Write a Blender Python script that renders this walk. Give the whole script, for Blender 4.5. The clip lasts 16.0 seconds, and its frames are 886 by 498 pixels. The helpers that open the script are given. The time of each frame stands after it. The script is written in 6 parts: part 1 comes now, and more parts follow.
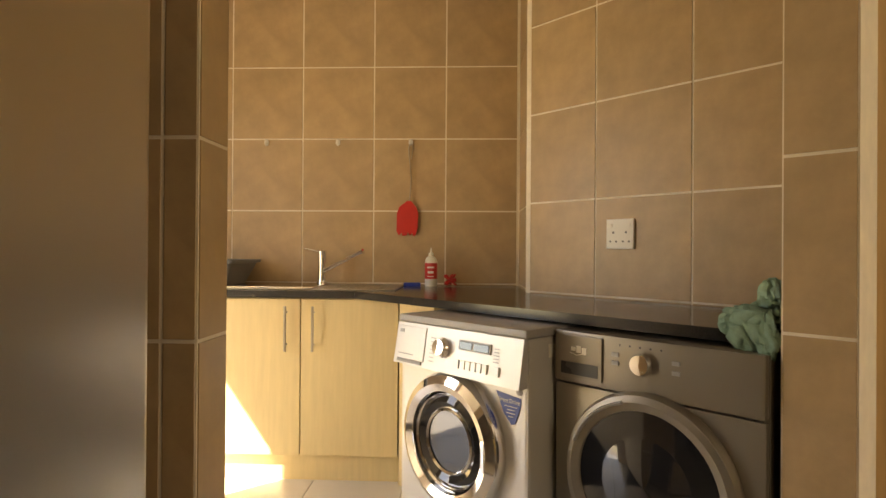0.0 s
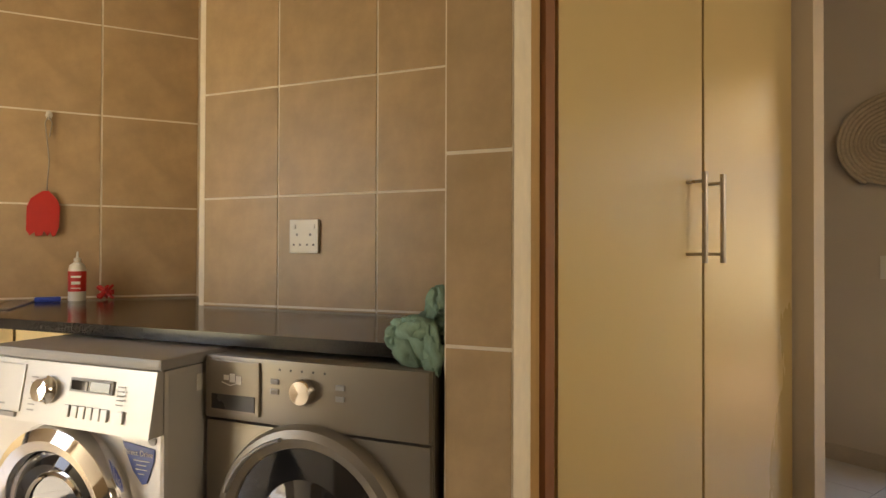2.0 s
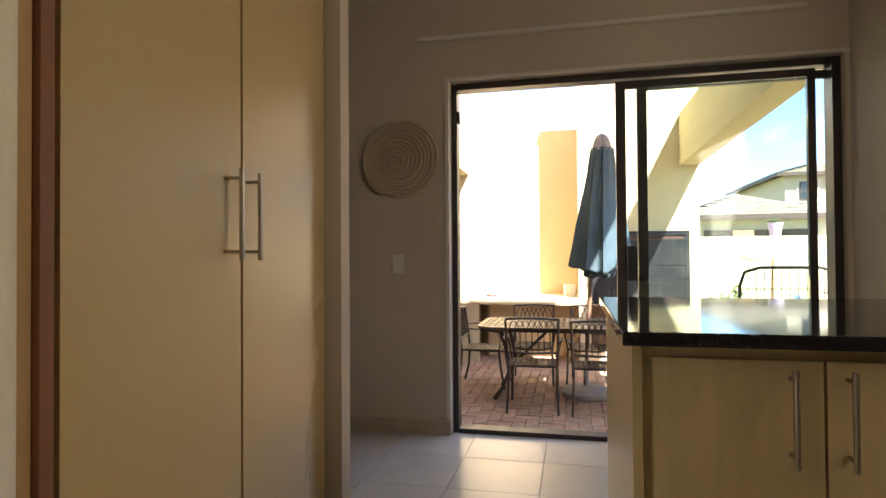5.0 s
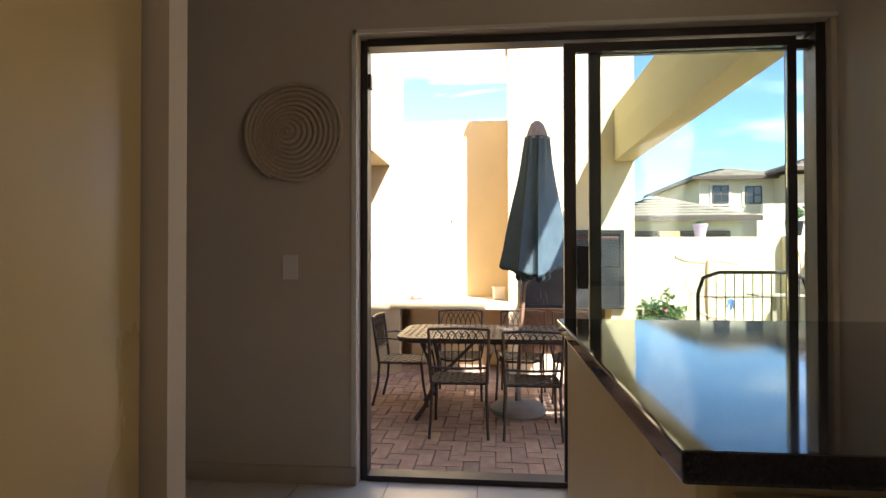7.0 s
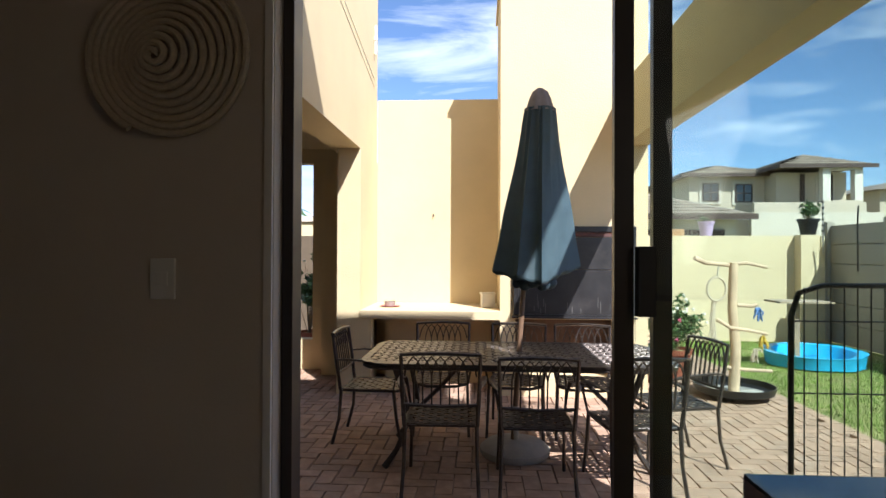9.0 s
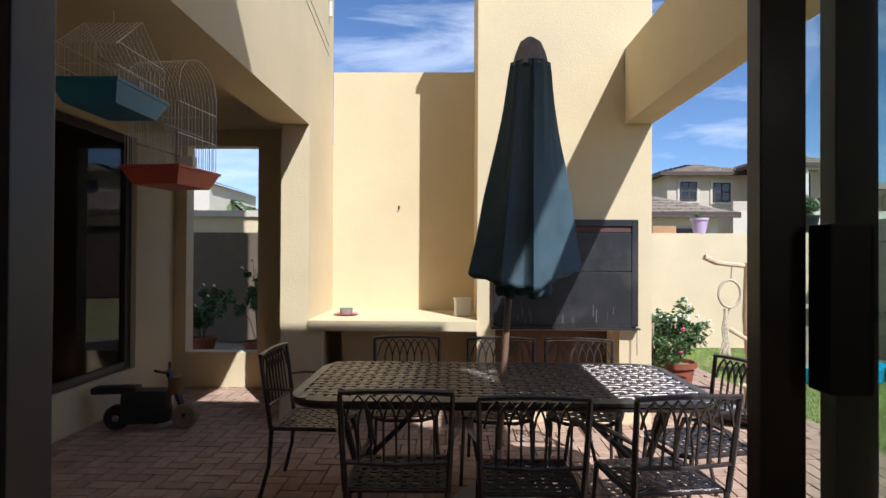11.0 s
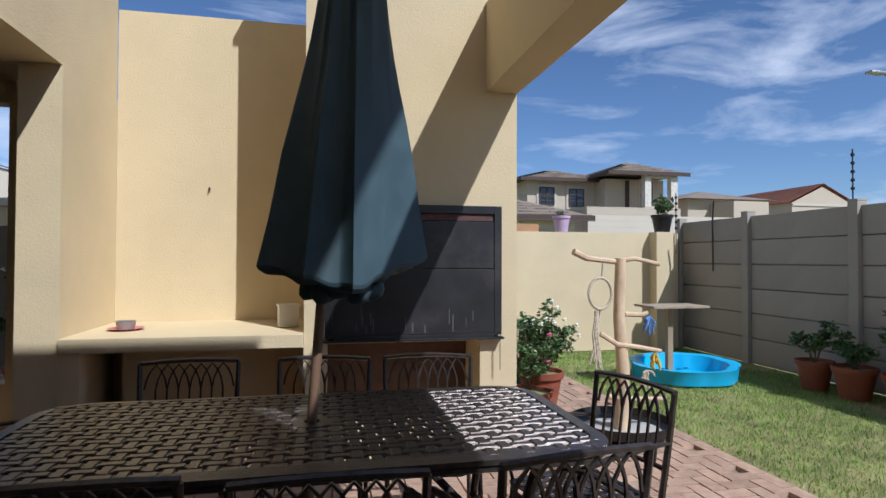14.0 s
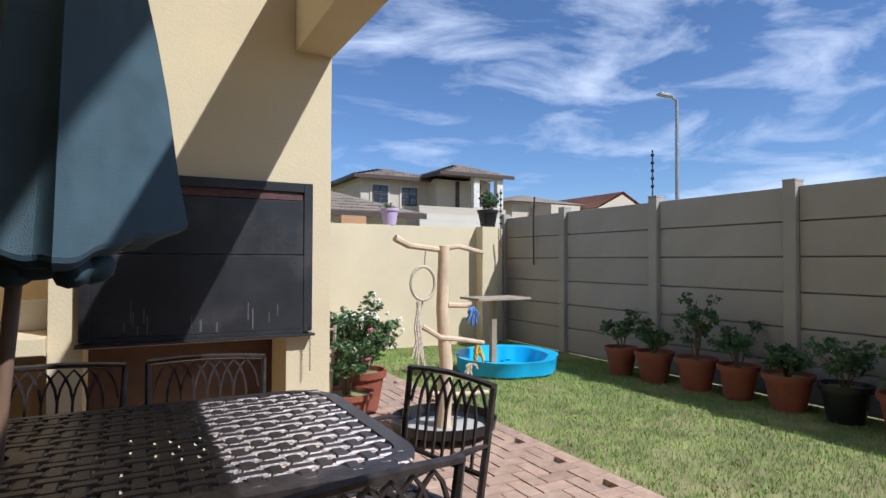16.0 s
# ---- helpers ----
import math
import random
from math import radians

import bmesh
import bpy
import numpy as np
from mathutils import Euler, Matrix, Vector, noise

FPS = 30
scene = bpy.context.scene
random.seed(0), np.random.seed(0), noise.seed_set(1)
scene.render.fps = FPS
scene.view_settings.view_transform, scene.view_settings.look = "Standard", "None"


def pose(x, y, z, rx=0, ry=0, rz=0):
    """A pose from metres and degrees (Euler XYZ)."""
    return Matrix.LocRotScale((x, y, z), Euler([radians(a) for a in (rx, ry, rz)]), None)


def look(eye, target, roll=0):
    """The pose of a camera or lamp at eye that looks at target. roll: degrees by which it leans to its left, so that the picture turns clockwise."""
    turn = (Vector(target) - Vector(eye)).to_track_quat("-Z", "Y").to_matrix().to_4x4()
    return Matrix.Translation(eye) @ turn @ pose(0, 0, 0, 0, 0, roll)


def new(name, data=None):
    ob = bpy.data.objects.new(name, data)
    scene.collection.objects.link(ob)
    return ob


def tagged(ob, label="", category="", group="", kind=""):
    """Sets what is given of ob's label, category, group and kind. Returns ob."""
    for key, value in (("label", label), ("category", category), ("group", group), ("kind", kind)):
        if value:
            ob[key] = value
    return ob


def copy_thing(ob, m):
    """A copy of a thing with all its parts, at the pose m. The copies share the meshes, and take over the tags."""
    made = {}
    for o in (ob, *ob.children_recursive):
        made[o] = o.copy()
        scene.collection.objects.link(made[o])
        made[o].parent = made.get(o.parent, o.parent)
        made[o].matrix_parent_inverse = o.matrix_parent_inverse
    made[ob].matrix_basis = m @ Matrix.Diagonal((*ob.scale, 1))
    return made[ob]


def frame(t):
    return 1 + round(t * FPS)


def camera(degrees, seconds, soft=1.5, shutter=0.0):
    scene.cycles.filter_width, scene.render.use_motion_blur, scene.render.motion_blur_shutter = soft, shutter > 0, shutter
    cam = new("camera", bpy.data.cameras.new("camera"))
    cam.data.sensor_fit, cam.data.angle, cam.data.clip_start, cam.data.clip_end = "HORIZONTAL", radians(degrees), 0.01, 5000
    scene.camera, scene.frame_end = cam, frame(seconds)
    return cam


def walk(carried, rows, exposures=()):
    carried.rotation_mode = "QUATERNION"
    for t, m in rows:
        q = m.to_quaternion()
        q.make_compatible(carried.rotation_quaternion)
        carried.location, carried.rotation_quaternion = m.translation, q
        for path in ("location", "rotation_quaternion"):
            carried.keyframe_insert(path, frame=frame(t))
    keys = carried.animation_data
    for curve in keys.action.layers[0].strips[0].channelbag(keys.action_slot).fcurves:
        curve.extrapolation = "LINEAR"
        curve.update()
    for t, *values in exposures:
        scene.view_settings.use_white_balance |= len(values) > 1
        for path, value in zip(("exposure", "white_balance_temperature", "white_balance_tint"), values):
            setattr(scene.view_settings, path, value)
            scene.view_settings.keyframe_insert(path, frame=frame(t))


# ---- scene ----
cam = camera(75.0, 16.0)
PATH = [
    (0, (0.655, 0.100, 1.092), (-1.317, 0.430, 1.099), 0.4),
    (0.5, (0.583, 0.147, 1.110), (-1.372, 0.568, 1.109), -0.2),
    (1, (0.512, 0.228, 1.099), (-1.384, 0.867, 1.108), 0.5),
    (1.5, (0.477, 0.314, 1.099), (-1.329, 1.173, 1.119), 0.4),
    (2, (0.457, 0.370, 1.100), (-1.162, 1.543, 1.121), 0.2),
    (2.5, (0.444, 0.408, 1.091), (-0.958, 1.834, 1.120), 0.2),
    (3, (0.452, 0.414, 1.091), (-0.730, 2.027, 1.117), 0.1),
    (3.5, (0.461, 0.410, 1.091), (-0.514, 2.157, 1.117), -0.1),
    (4, (0.469, 0.401, 1.092), (-0.289, 2.251, 1.118), -0.2),
    (4.5, (0.464, 0.416, 1.087), (-0.115, 2.330, 1.120), -0.5),
    (5, (0.479, 0.464, 1.083), (0.039, 2.415, 1.114), -0.4),
    (5.2, (0.478, 0.502, 1.080), (0.085, 2.463, 1.113), -0.3),
    (7.5, (0.405, 1.445, 1.113), (0.232, 3.437, 1.134), -0.1),
    (8, (0.401, 1.693, 1.126), (0.241, 3.687, 1.142), -0.1),
    (8.5, (0.356, 1.993, 1.123), (0.211, 3.988, 1.141), 0.2),
    (10.8, (0.328, 3.178, 1.113), (0.277, 5.177, 1.129), 0.1),
    (11, (0.351, 3.267, 1.107), (0.311, 5.267, 1.125), 0.3),
    (11.5, (0.410, 3.485, 1.100), (0.393, 5.485, 1.122), 0.2),
    (12, (0.440, 3.651, 1.098), (0.443, 5.651, 1.126), 0.2),
    (12.5, (0.453, 3.820, 1.099), (0.528, 5.818, 1.128), 0.3),
    (13, (0.501, 3.955, 1.088), (0.706, 5.944, 1.120), 0.2),
    (13.5, (0.586, 4.116, 1.072), (0.894, 6.092, 1.107), 0.1),
    (14, (0.655, 4.263, 1.028), (1.067, 6.219, 1.066), 0.2),
    (14.5, (0.698, 4.427, 0.964), (1.271, 6.343, 0.997), 0.4),
    (15, (0.739, 4.533, 0.952), (1.497, 6.383, 0.989), 0.3),
    (15.5, (0.842, 4.593, 0.942), (1.708, 6.396, 0.985), 0.2),
    (16, (0.934, 4.643, 0.935), (1.875, 6.408, 0.977), 0.2),
]
walk(cam, [(t, look(eye, target, roll)) for t, eye, target, roll in PATH],
     [(0, 3.25, 8200, 14), (1.5, 3.2, 7800, 13), (2.5, 3.4, 7000, 13), (3.5, 3.15, 6700, 13), (5.2, 2.7, 6300, 15), (7.5, 2.0, 6200, 17), (8.5, 1.4, 6000, 15), (11, 0.45, 5600, 12), (12, 0.35, 5500, 12), (12.7, 0.0, 5500, 12), (14.8, -0.05, 5500, 12), (16, 0.2, 5450, 12)])

# ---- light ----
G = -0.315         # ground outside
world = bpy.data.worlds.new("world")
scene.world = world
world.use_nodes = True
wn, wl = world.node_tree.nodes, world.node_tree.links
SUN_DIR = Vector((0.608, -1.0, 1.245)).normalized()
sky = wn.new("ShaderNodeTexSky")
sky.sky_type = "NISHITA"
sky.sun_disc = False
sky.sun_elevation = math.asin(SUN_DIR.z)
sky.sun_rotation = math.atan2(SUN_DIR.x, SUN_DIR.y)
sky.ozone_density = 4.0
sky.air_density = 0.85
sky.dust_density = 0.4
wbg = wn["Background"]
wbg.inputs[1].default_value = 0.1
wtc = wn.new("ShaderNodeTexCoord")
wmap = wn.new("ShaderNodeMapping")
wmap.inputs["Rotation"].default_value = (0, 0, 0.55)
wmap.inputs["Scale"].default_value = (1.1, 2.6, 6.5)
wl.new(wtc.outputs["Generated"], wmap.inputs[0])
wno = wn.new("ShaderNodeTexNoise")
wno.inputs["Scale"].default_value = 2.1
wno.inputs["Detail"].default_value = 7
wno.inputs["Roughness"].default_value = 0.58
wno.inputs["Distortion"].default_value = 0.5
wl.new(wmap.outputs[0], wno.inputs[0])
wr = wn.new("ShaderNodeValToRGB")
wr.color_ramp.elements[0].position = 0.47
wr.color_ramp.elements[1].position = 0.78
wr.color_ramp.elements[1].color = (0.8, 0.8, 0.8, 1)
wl.new(wno.outputs[0], wr.inputs[0])
wmix = wn.new("ShaderNodeMix")
wmix.data_type = "RGBA"
wl.new(wr.outputs[0], wmix.inputs[0])
wl.new(sky.outputs[0], wmix.inputs[6])
wmix.inputs[7].default_value = (9.0, 9.2, 9.6, 1)
wl.new(wmix.outputs[2], wbg.inputs[0])

sun_data = bpy.data.lights.new("sun", "SUN")
sun_data.energy = 4.8
sun_data.angle = radians(0.5)
sun_data.color = (1.0, 0.955, 0.88)
sun = new("sun", sun_data)
sun.matrix_basis = look(SUN_DIR * 30, (0, 0, 0))


# ---- materials ----
def mat(name, color, rough=0.6, metal=0.0, vary=0.12, scale=6.0, bump=0.0, bscale=60.0, rand=0.0, island=0.0, stretch=(1, 1, 1), spec=0.5, stain=0.0, stain_color=(0.1, 0.08, 0.06), coat=0.0):
    m = bpy.data.materials.new(name)
    m.use_nodes = True
    n, l = m.node_tree.nodes, m.node_tree.links
    b = n["Principled BSDF"]
    b.inputs["Roughness"].default_value = rough
    b.inputs["Metallic"].default_value = metal
    b.inputs["Specular IOR Level"].default_value = spec
    b.inputs["Coat Weight"].default_value = coat
    tc = n.new("ShaderNodeTexCoord")
    mp = n.new("ShaderNodeMapping")
    mp.inputs["Scale"].default_value = stretch
    l.new(tc.outputs["Object"], mp.inputs[0])
    no = n.new("ShaderNodeTexNoise")
    no.inputs["Scale"].default_value = scale
    no.inputs["Detail"].default_value = 6
    no.inputs["Roughness"].default_value = 0.6
    l.new(mp.outputs[0], no.inputs[0])
    mr = n.new("ShaderNodeMapRange")
    mr.inputs["From Min"].default_value = 0.3
    mr.inputs["From Max"].default_value = 0.7
    mr.inputs["To Min"].default_value = 1 - vary
    mr.inputs["To Max"].default_value = 1 + vary
    l.new(no.outputs[0], mr.inputs[0])
    last = mr.outputs[0]

    def times(sock, lo, hi):
        r = n.new("ShaderNodeMapRange")
        r.inputs["To Min"].default_value = lo
        r.inputs["To Max"].default_value = hi
        l.new(sock, r.inputs[0])
        k = n.new("ShaderNodeMath")
        k.operation = "MULTIPLY"
        l.new(last, k.inputs[0])
        l.new(r.outputs[0], k.inputs[1])
        return k.outputs[0]
    if rand:
        last = times(n.new("ShaderNodeObjectInfo").outputs["Random"], 1 - rand, 1 + rand)
    if island:
        last = times(n.new("ShaderNodeNewGeometry").outputs["Random Per Island"], 1 - island, 1 + island)
    hsv = n.new("ShaderNodeHueSaturation")
    hsv.inputs["Color"].default_value = (*color, 1)
    l.new(last, hsv.inputs["Value"])
    out = hsv.outputs[0]
    if stain:
        n2 = n.new("ShaderNodeTexNoise")
        n2.inputs["Scale"].default_value = scale * 0.35
        n2.inputs["Detail"].default_value = 8
        n2.inputs["Roughness"].default_value = 0.7
        l.new(tc.outputs["Object"], n2.inputs[0])
        r2 = n.new("ShaderNodeMapRange")
        r2.inputs["From Min"].default_value = 0.52
        r2.inputs["From Max"].default_value = 0.72
        r2.inputs["To Max"].default_value = stain
        l.new(n2.outputs[0], r2.inputs[0])
        mx = n.new("ShaderNodeMix")
        mx.data_type = "RGBA"
        l.new(r2.outputs[0], mx.inputs[0])
        l.new(out, mx.inputs[6])
        mx.inputs[7].default_value = (*stain_color, 1)
        out = mx.outputs[2]
    l.new(out, b.inputs["Base Color"])
    rr = n.new("ShaderNodeMapRange")
    rr.inputs["From Min"].default_value = 0.3
    rr.inputs["From Max"].default_value = 0.7
    rr.inputs["To Min"].default_value = max(0.02, rough * 0.85)
    rr.inputs["To Max"].default_value = min(1, rough * 1.15)
    l.new(no.outputs[0], rr.inputs[0])
    l.new(rr.outputs[0], b.inputs["Roughness"])
    if bump:
        nb = n.new("ShaderNodeTexNoise")
        nb.inputs["Scale"].default_value = bscale
        nb.inputs["Detail"].default_value = 5
        l.new(mp.outputs[0], nb.inputs[0])
        bp = n.new("ShaderNodeBump")
        bp.inputs["Strength"].default_value = bump
        bp.inputs["Distance"].default_value = 0.004
        l.new(nb.outputs[0], bp.inputs["Height"])
        l.new(bp.outputs[0], b.inputs["Normal"])
    return m


def glass_mat(name, tint=(0.9, 0.95, 0.93), rough=0.0):
    m = bpy.data.materials.new(name)
    m.use_nodes = True
    n, l = m.node_tree.nodes, m.node_tree.links
    n.remove(n["Principled BSDF"])
    tr = n.new("ShaderNodeBsdfTransparent")
    tr.inputs[0].default_value = (*tint, 1)
    gl = n.new("ShaderNodeBsdfGlossy")
    gl.inputs["Roughness"].default_value = rough
    fr = n.new("ShaderNodeFresnel")
    fr.inputs[0].default_value = 1.5
    mx = n.new("ShaderNodeMixShader")
    l.new(fr.outputs[0], mx.inputs[0])
    l.new(tr.outputs[0], mx.inputs[1])
    l.new(gl.outputs[0], mx.inputs[2])
    l.new(mx.outputs[0], n["Material Output"].inputs[0])
    return m


PLASTER_IN = mat("interior_paint", (0.58, 0.50, 0.40), 0.75, vary=0.04, scale=2, bump=0.15, bscale=90)
WHITE_IN = mat("ceiling_paint", (0.74, 0.70, 0.63), 0.85, vary=0.03, scale=2)
PLASTER_OUT = mat("exterior_plaster", (0.63, 0.512, 0.312), 0.9, vary=0.07, scale=1.3, bump=0.5, bscale=70, stain=0.12, stain_color=(0.45, 0.36, 0.22))
GARDEN_PLASTER = mat("garden_wall_plaster", (0.63, 0.52, 0.325), 0.9, vary=0.07, scale=1.5, bump=0.5, bscale=60, stain=0.1, stain_color=(0.4, 0.34, 0.24))
WALL_TILE = mat("beige_wall_tile", (0.44, 0.305, 0.165), 0.42, vary=0.13, scale=9, rand=0.05, bump=0.08, bscale=30, stain=0.12, stain_color=(0.34, 0.25, 0.15))
GROUT = mat("cream_grout", (0.80, 0.72, 0.58), 0.9, vary=0.06, scale=20)
FLOOR_TILE = mat("white_floor_tile", (0.66, 0.63, 0.58), 0.22, vary=0.05, scale=3, rand=0.03)
FLOOR_GROUT = mat("grey_floor_grout", (0.30, 0.25, 0.20), 0.9, vary=0.15, scale=20)
SKIRT = mat("beige_skirting_tile", (0.50, 0.42, 0.32), 0.5, vary=0.1, scale=8)
MAPLE = mat("maple_veneer", (0.66, 0.52, 0.275), 0.38, vary=0.06, scale=5, stretch=(8, 8, 0.7), spec=0.4)
CUPBOARD_VENEER = mat("cupboard_veneer", (0.58, 0.44, 0.215), 0.30, vary=0.02, scale=0.9, stretch=(2, 2, 0.5), spec=0.5)
MAPLE_EDGE = mat("maple_edge", (0.58, 0.38, 0.17), 0.5, vary=0.1, scale=6, stretch=(6, 6, 0.6))
CABINET_SEAM = mat("red_brown_trim", (0.26, 0.11, 0.05), 0.6, vary=0.15, scale=5)
GRANITE_HONED = mat("dark_granite", (0.022, 0.020, 0.019), 0.16, vary=0.4, scale=240, spec=0.4)
GRANITE = mat("black_granite", (0.018, 0.017, 0.018), 0.06, vary=0.5, scale=240, spec=0.6)
STEEL = mat("brushed_steel", (0.50, 0.47, 0.43), 0.33, metal=1.0, vary=0.02, scale=2, stretch=(0.5, 0.5, 6))
CHROME = mat("chrome", (0.82, 0.81, 0.80), 0.07, metal=1.0, vary=0.02)
NICKEL = mat("satin_nickel", (0.45, 0.41, 0.35), 0.3, metal=1.0, vary=0.05)
WM_SILVER = mat("silver_enamel", (0.60, 0.58, 0.55), 0.35, vary=0.03, scale=3, metal=0.35)
DRYER_GREY = mat("dark_silver_enamel", (0.235, 0.205, 0.165), 0.36, vary=0.04, scale=3, metal=0.5)
GREY_PLASTIC = mat("grey_plastic", (0.30, 0.29, 0.28), 0.4, vary=0.05)
DARK_PLASTIC = mat("dark_plastic", (0.02, 0.02, 0.022), 0.3, vary=0.1)
WHITE_PLASTIC = mat("white_plastic", (0.75, 0.72, 0.65), 0.4, vary=0.03)
RED_PLASTIC = mat("red_plastic", (0.55, 0.02, 0.015), 0.4, vary=0.1)
BLUE_PLASTIC = mat("blue_plastic", (0.02, 0.06, 0.42), 0.4, vary=0.1)
LABEL_BLUE = mat("label_blue", (0.015, 0.04, 0.22), 0.35, vary=0.08)
TEAL_CLOTH = mat("mint_towelling", (0.27, 0.42, 0.32), 0.95, vary=0.2, scale=25, bump=1.0, bscale=400)
GLASS = glass_mat("clear_glass")
DARK_GLASS = mat("dark_glass", (0.012, 0.012, 0.014), 0.05, vary=0.1, spec=0.7)
BRONZE = mat("dark_bronze_aluminium", (0.035, 0.026, 0.022), 0.38, vary=0.15, scale=8)
CAST = mat("cast_aluminium_bronze", (0.066, 0.053, 0.047), 0.36, metal=0.55, vary=0.35, scale=30, bump=0.4, bscale=90, stain=0.35, stain_color=(0.16, 0.13, 0.11))
CANVAS = mat("dark_green_canvas", (0.042, 0.074, 0.088), 0.6, vary=0.22, scale=7, bump=0.5, bscale=300, stain=0.35, stain_color=(0.075, 0.125, 0.14))
CANVAS_CAP = mat("faded_grey_canvas", (0.21, 0.18, 0.165), 0.9, vary=0.2, scale=14)
POLE_WOOD = mat("brown_pole", (0.19, 0.115, 0.07), 0.45, vary=0.2, scale=10, stretch=(1, 1, 0.2))
CONCRETE = mat("concrete", (0.40, 0.38, 0.34), 0.9, vary=0.15, scale=8, bump=0.5, bscale=80)
BLACK_STEEL = mat("black_painted_steel", (0.020, 0.019, 0.020), 0.40, vary=0.35, scale=5, stain=0.5, stain_color=(0.10, 0.085, 0.075))
SOOT = mat("soot_brick", (0.09, 0.05, 0.035), 0.95, vary=0.3, scale=10)
BRICK = mat("clay_paver", (0.40, 0.262, 0.18), 0.85, vary=0.2, scale=14, bump=0.6, bscale=120, rand=0.16, stain=0.45, stain_color=(0.50, 0.41, 0.32))
BRICK_ALL = mat("clay_paver_field", (0.40, 0.262, 0.18), 0.85, vary=0.2, scale=14, bump=0.6, bscale=120, island=0.16, stain=0.45, stain_color=(0.50, 0.41, 0.32))
SAND = mat("joint_sand", (0.26, 0.20, 0.15), 0.95, vary=0.25, scale=30)
SOIL = mat("lawn_soil", (0.24, 0.22, 0.085), 0.95, vary=0.35, scale=3.2, stain=0.9, stain_color=(0.40, 0.33, 0.18))
GRASS = mat("grass_blades", (0.21, 0.325, 0.058), 0.7, vary=0.25, scale=3.2, island=0.35, stain=1.0, stain_color=(0.62, 0.50, 0.27))
TERRACOTTA = mat("terracotta", (0.26, 0.072, 0.036), 0.75, vary=0.15, scale=8, stain=0.2, stain_color=(0.36, 0.22, 0.16))
LEAF = mat("leaf_green", (0.06, 0.115, 0.03), 0.5, vary=0.2, scale=5, island=0.4)
STEM = mat("stem", (0.13, 0.09, 0.05), 0.85, vary=0.2)
FLOWER_W = mat("white_petal", (0.75, 0.72, 0.62), 0.7, vary=0.1)
FLOWER_P = mat("pink_petal", (0.62, 0.10, 0.20), 0.7, vary=0.2)
VIBRACRETE = mat("precast_concrete_fence", (0.35, 0.315, 0.26), 0.9, vary=0.10, scale=2, bump=0.3, bscale=60, rand=0.04, stain=0.15, stain_color=(0.28, 0.27, 0.24))
PEELED = mat("peeled_branch", (0.58, 0.43, 0.28), 0.7, vary=0.25, scale=9, stretch=(1, 1, 0.4), bump=0.5, bscale=50, stain=0.35, stain_color=(0.22, 0.12, 0.07))
ROPE = mat("rope", (0.52, 0.44, 0.32), 0.95, vary=0.3, scale=60, bump=1, bscale=200)
POOL_BLUE = mat("blue_pool_plastic", (0.035, 0.42, 0.72), 0.35, vary=0.05)
YELLOW = mat("yellow_fabric", (0.60, 0.42, 0.06), 0.8, vary=0.2)
LILAC = mat("lilac_plastic", (0.55, 0.40, 0.55), 0.5, vary=0.1)
WOOD_RAW = mat("weathered_wood", (0.34, 0.27, 0.19), 0.85, vary=0.25, scale=8, stretch=(1, 1, 0.3))
BASKET = mat("woven_straw", (0.52, 0.43, 0.30), 0.85, vary=0.12, scale=60, bump=0.8, bscale=200)
ROOF_TILE = mat("roof_tile", (0.24, 0.19, 0.145), 0.85, vary=0.2, scale=3, island=0.25)
ROOF_RED = mat("red_roof_tile", (0.34, 0.15, 0.09), 0.85, vary=0.2, scale=3, island=0.2)
FASCIA = mat("brown_fascia", (0.06, 0.035, 0.025), 0.6, vary=0.1)
HOUSE_CREAM = mat("house_cream", (0.52, 0.44, 0.335), 0.9, vary=0.05, scale=1)
HOUSE_WHITE = mat("house_white", (0.56, 0.50, 0.41), 0.9, vary=0.05, scale=1)
STONE = mat("split_stone", (0.54, 0.50, 0.43), 0.9, vary=0.2, scale=9, island=0.25)
CAGE_WIRE = mat("white_wire", (0.74, 0.72, 0.68), 0.4, vary=0.1)
TRAY_BLUE = mat("blue_tray", (0.02, 0.17, 0.30), 0.4, vary=0.1)
TRAY_RED = mat("red_tray", (0.48, 0.07, 0.05), 0.4, vary=0.1)
# Black enamel parts; also colours the painted dark of the room behind window_1.
BLACK = mat("black_enamel_room_dark", (0.012, 0.012, 0.012), 0.4, vary=0.1)
GALV = mat("galvanised_steel", (0.36, 0.36, 0.35), 0.45, metal=0.7, vary=0.1)
CURTAIN = mat("grey_curtain", (0.20, 0.20, 0.21), 0.95, vary=0.15, scale=6)


# ---- mesh helpers ----
def link(name, bm, material, m=None, smooth=False):
    me = bpy.data.meshes.new(name)
    bm.normal_update()
    bm.to_mesh(me)
    bm.free()
    for one in (material if isinstance(material, (list, tuple)) else [material]):
        me.materials.append(one)
    if smooth:
        for p in me.polygons:
            p.use_smooth = True
        me.set_sharp_from_angle(angle=radians(38))
    ob = new(name, me)
    if m is not None:
        ob.matrix_basis = m
    return ob


def thing(name, m, label, category, group=""):
    e = new(name, None)
    e.empty_display_size = 0.1
    e.matrix_basis = m
    return tagged(e, label, category, group)


def part(name, bm, material, parent, label="", smooth=False, m=None):
    ob = link(name, bm, material, m, smooth)
    ob.parent = parent
    if label:
        ob["label"] = label
    return ob


def structure(name, bm, material, m=None, label=""):
    return tagged(link(name, bm, material, m), label, kind="structure")


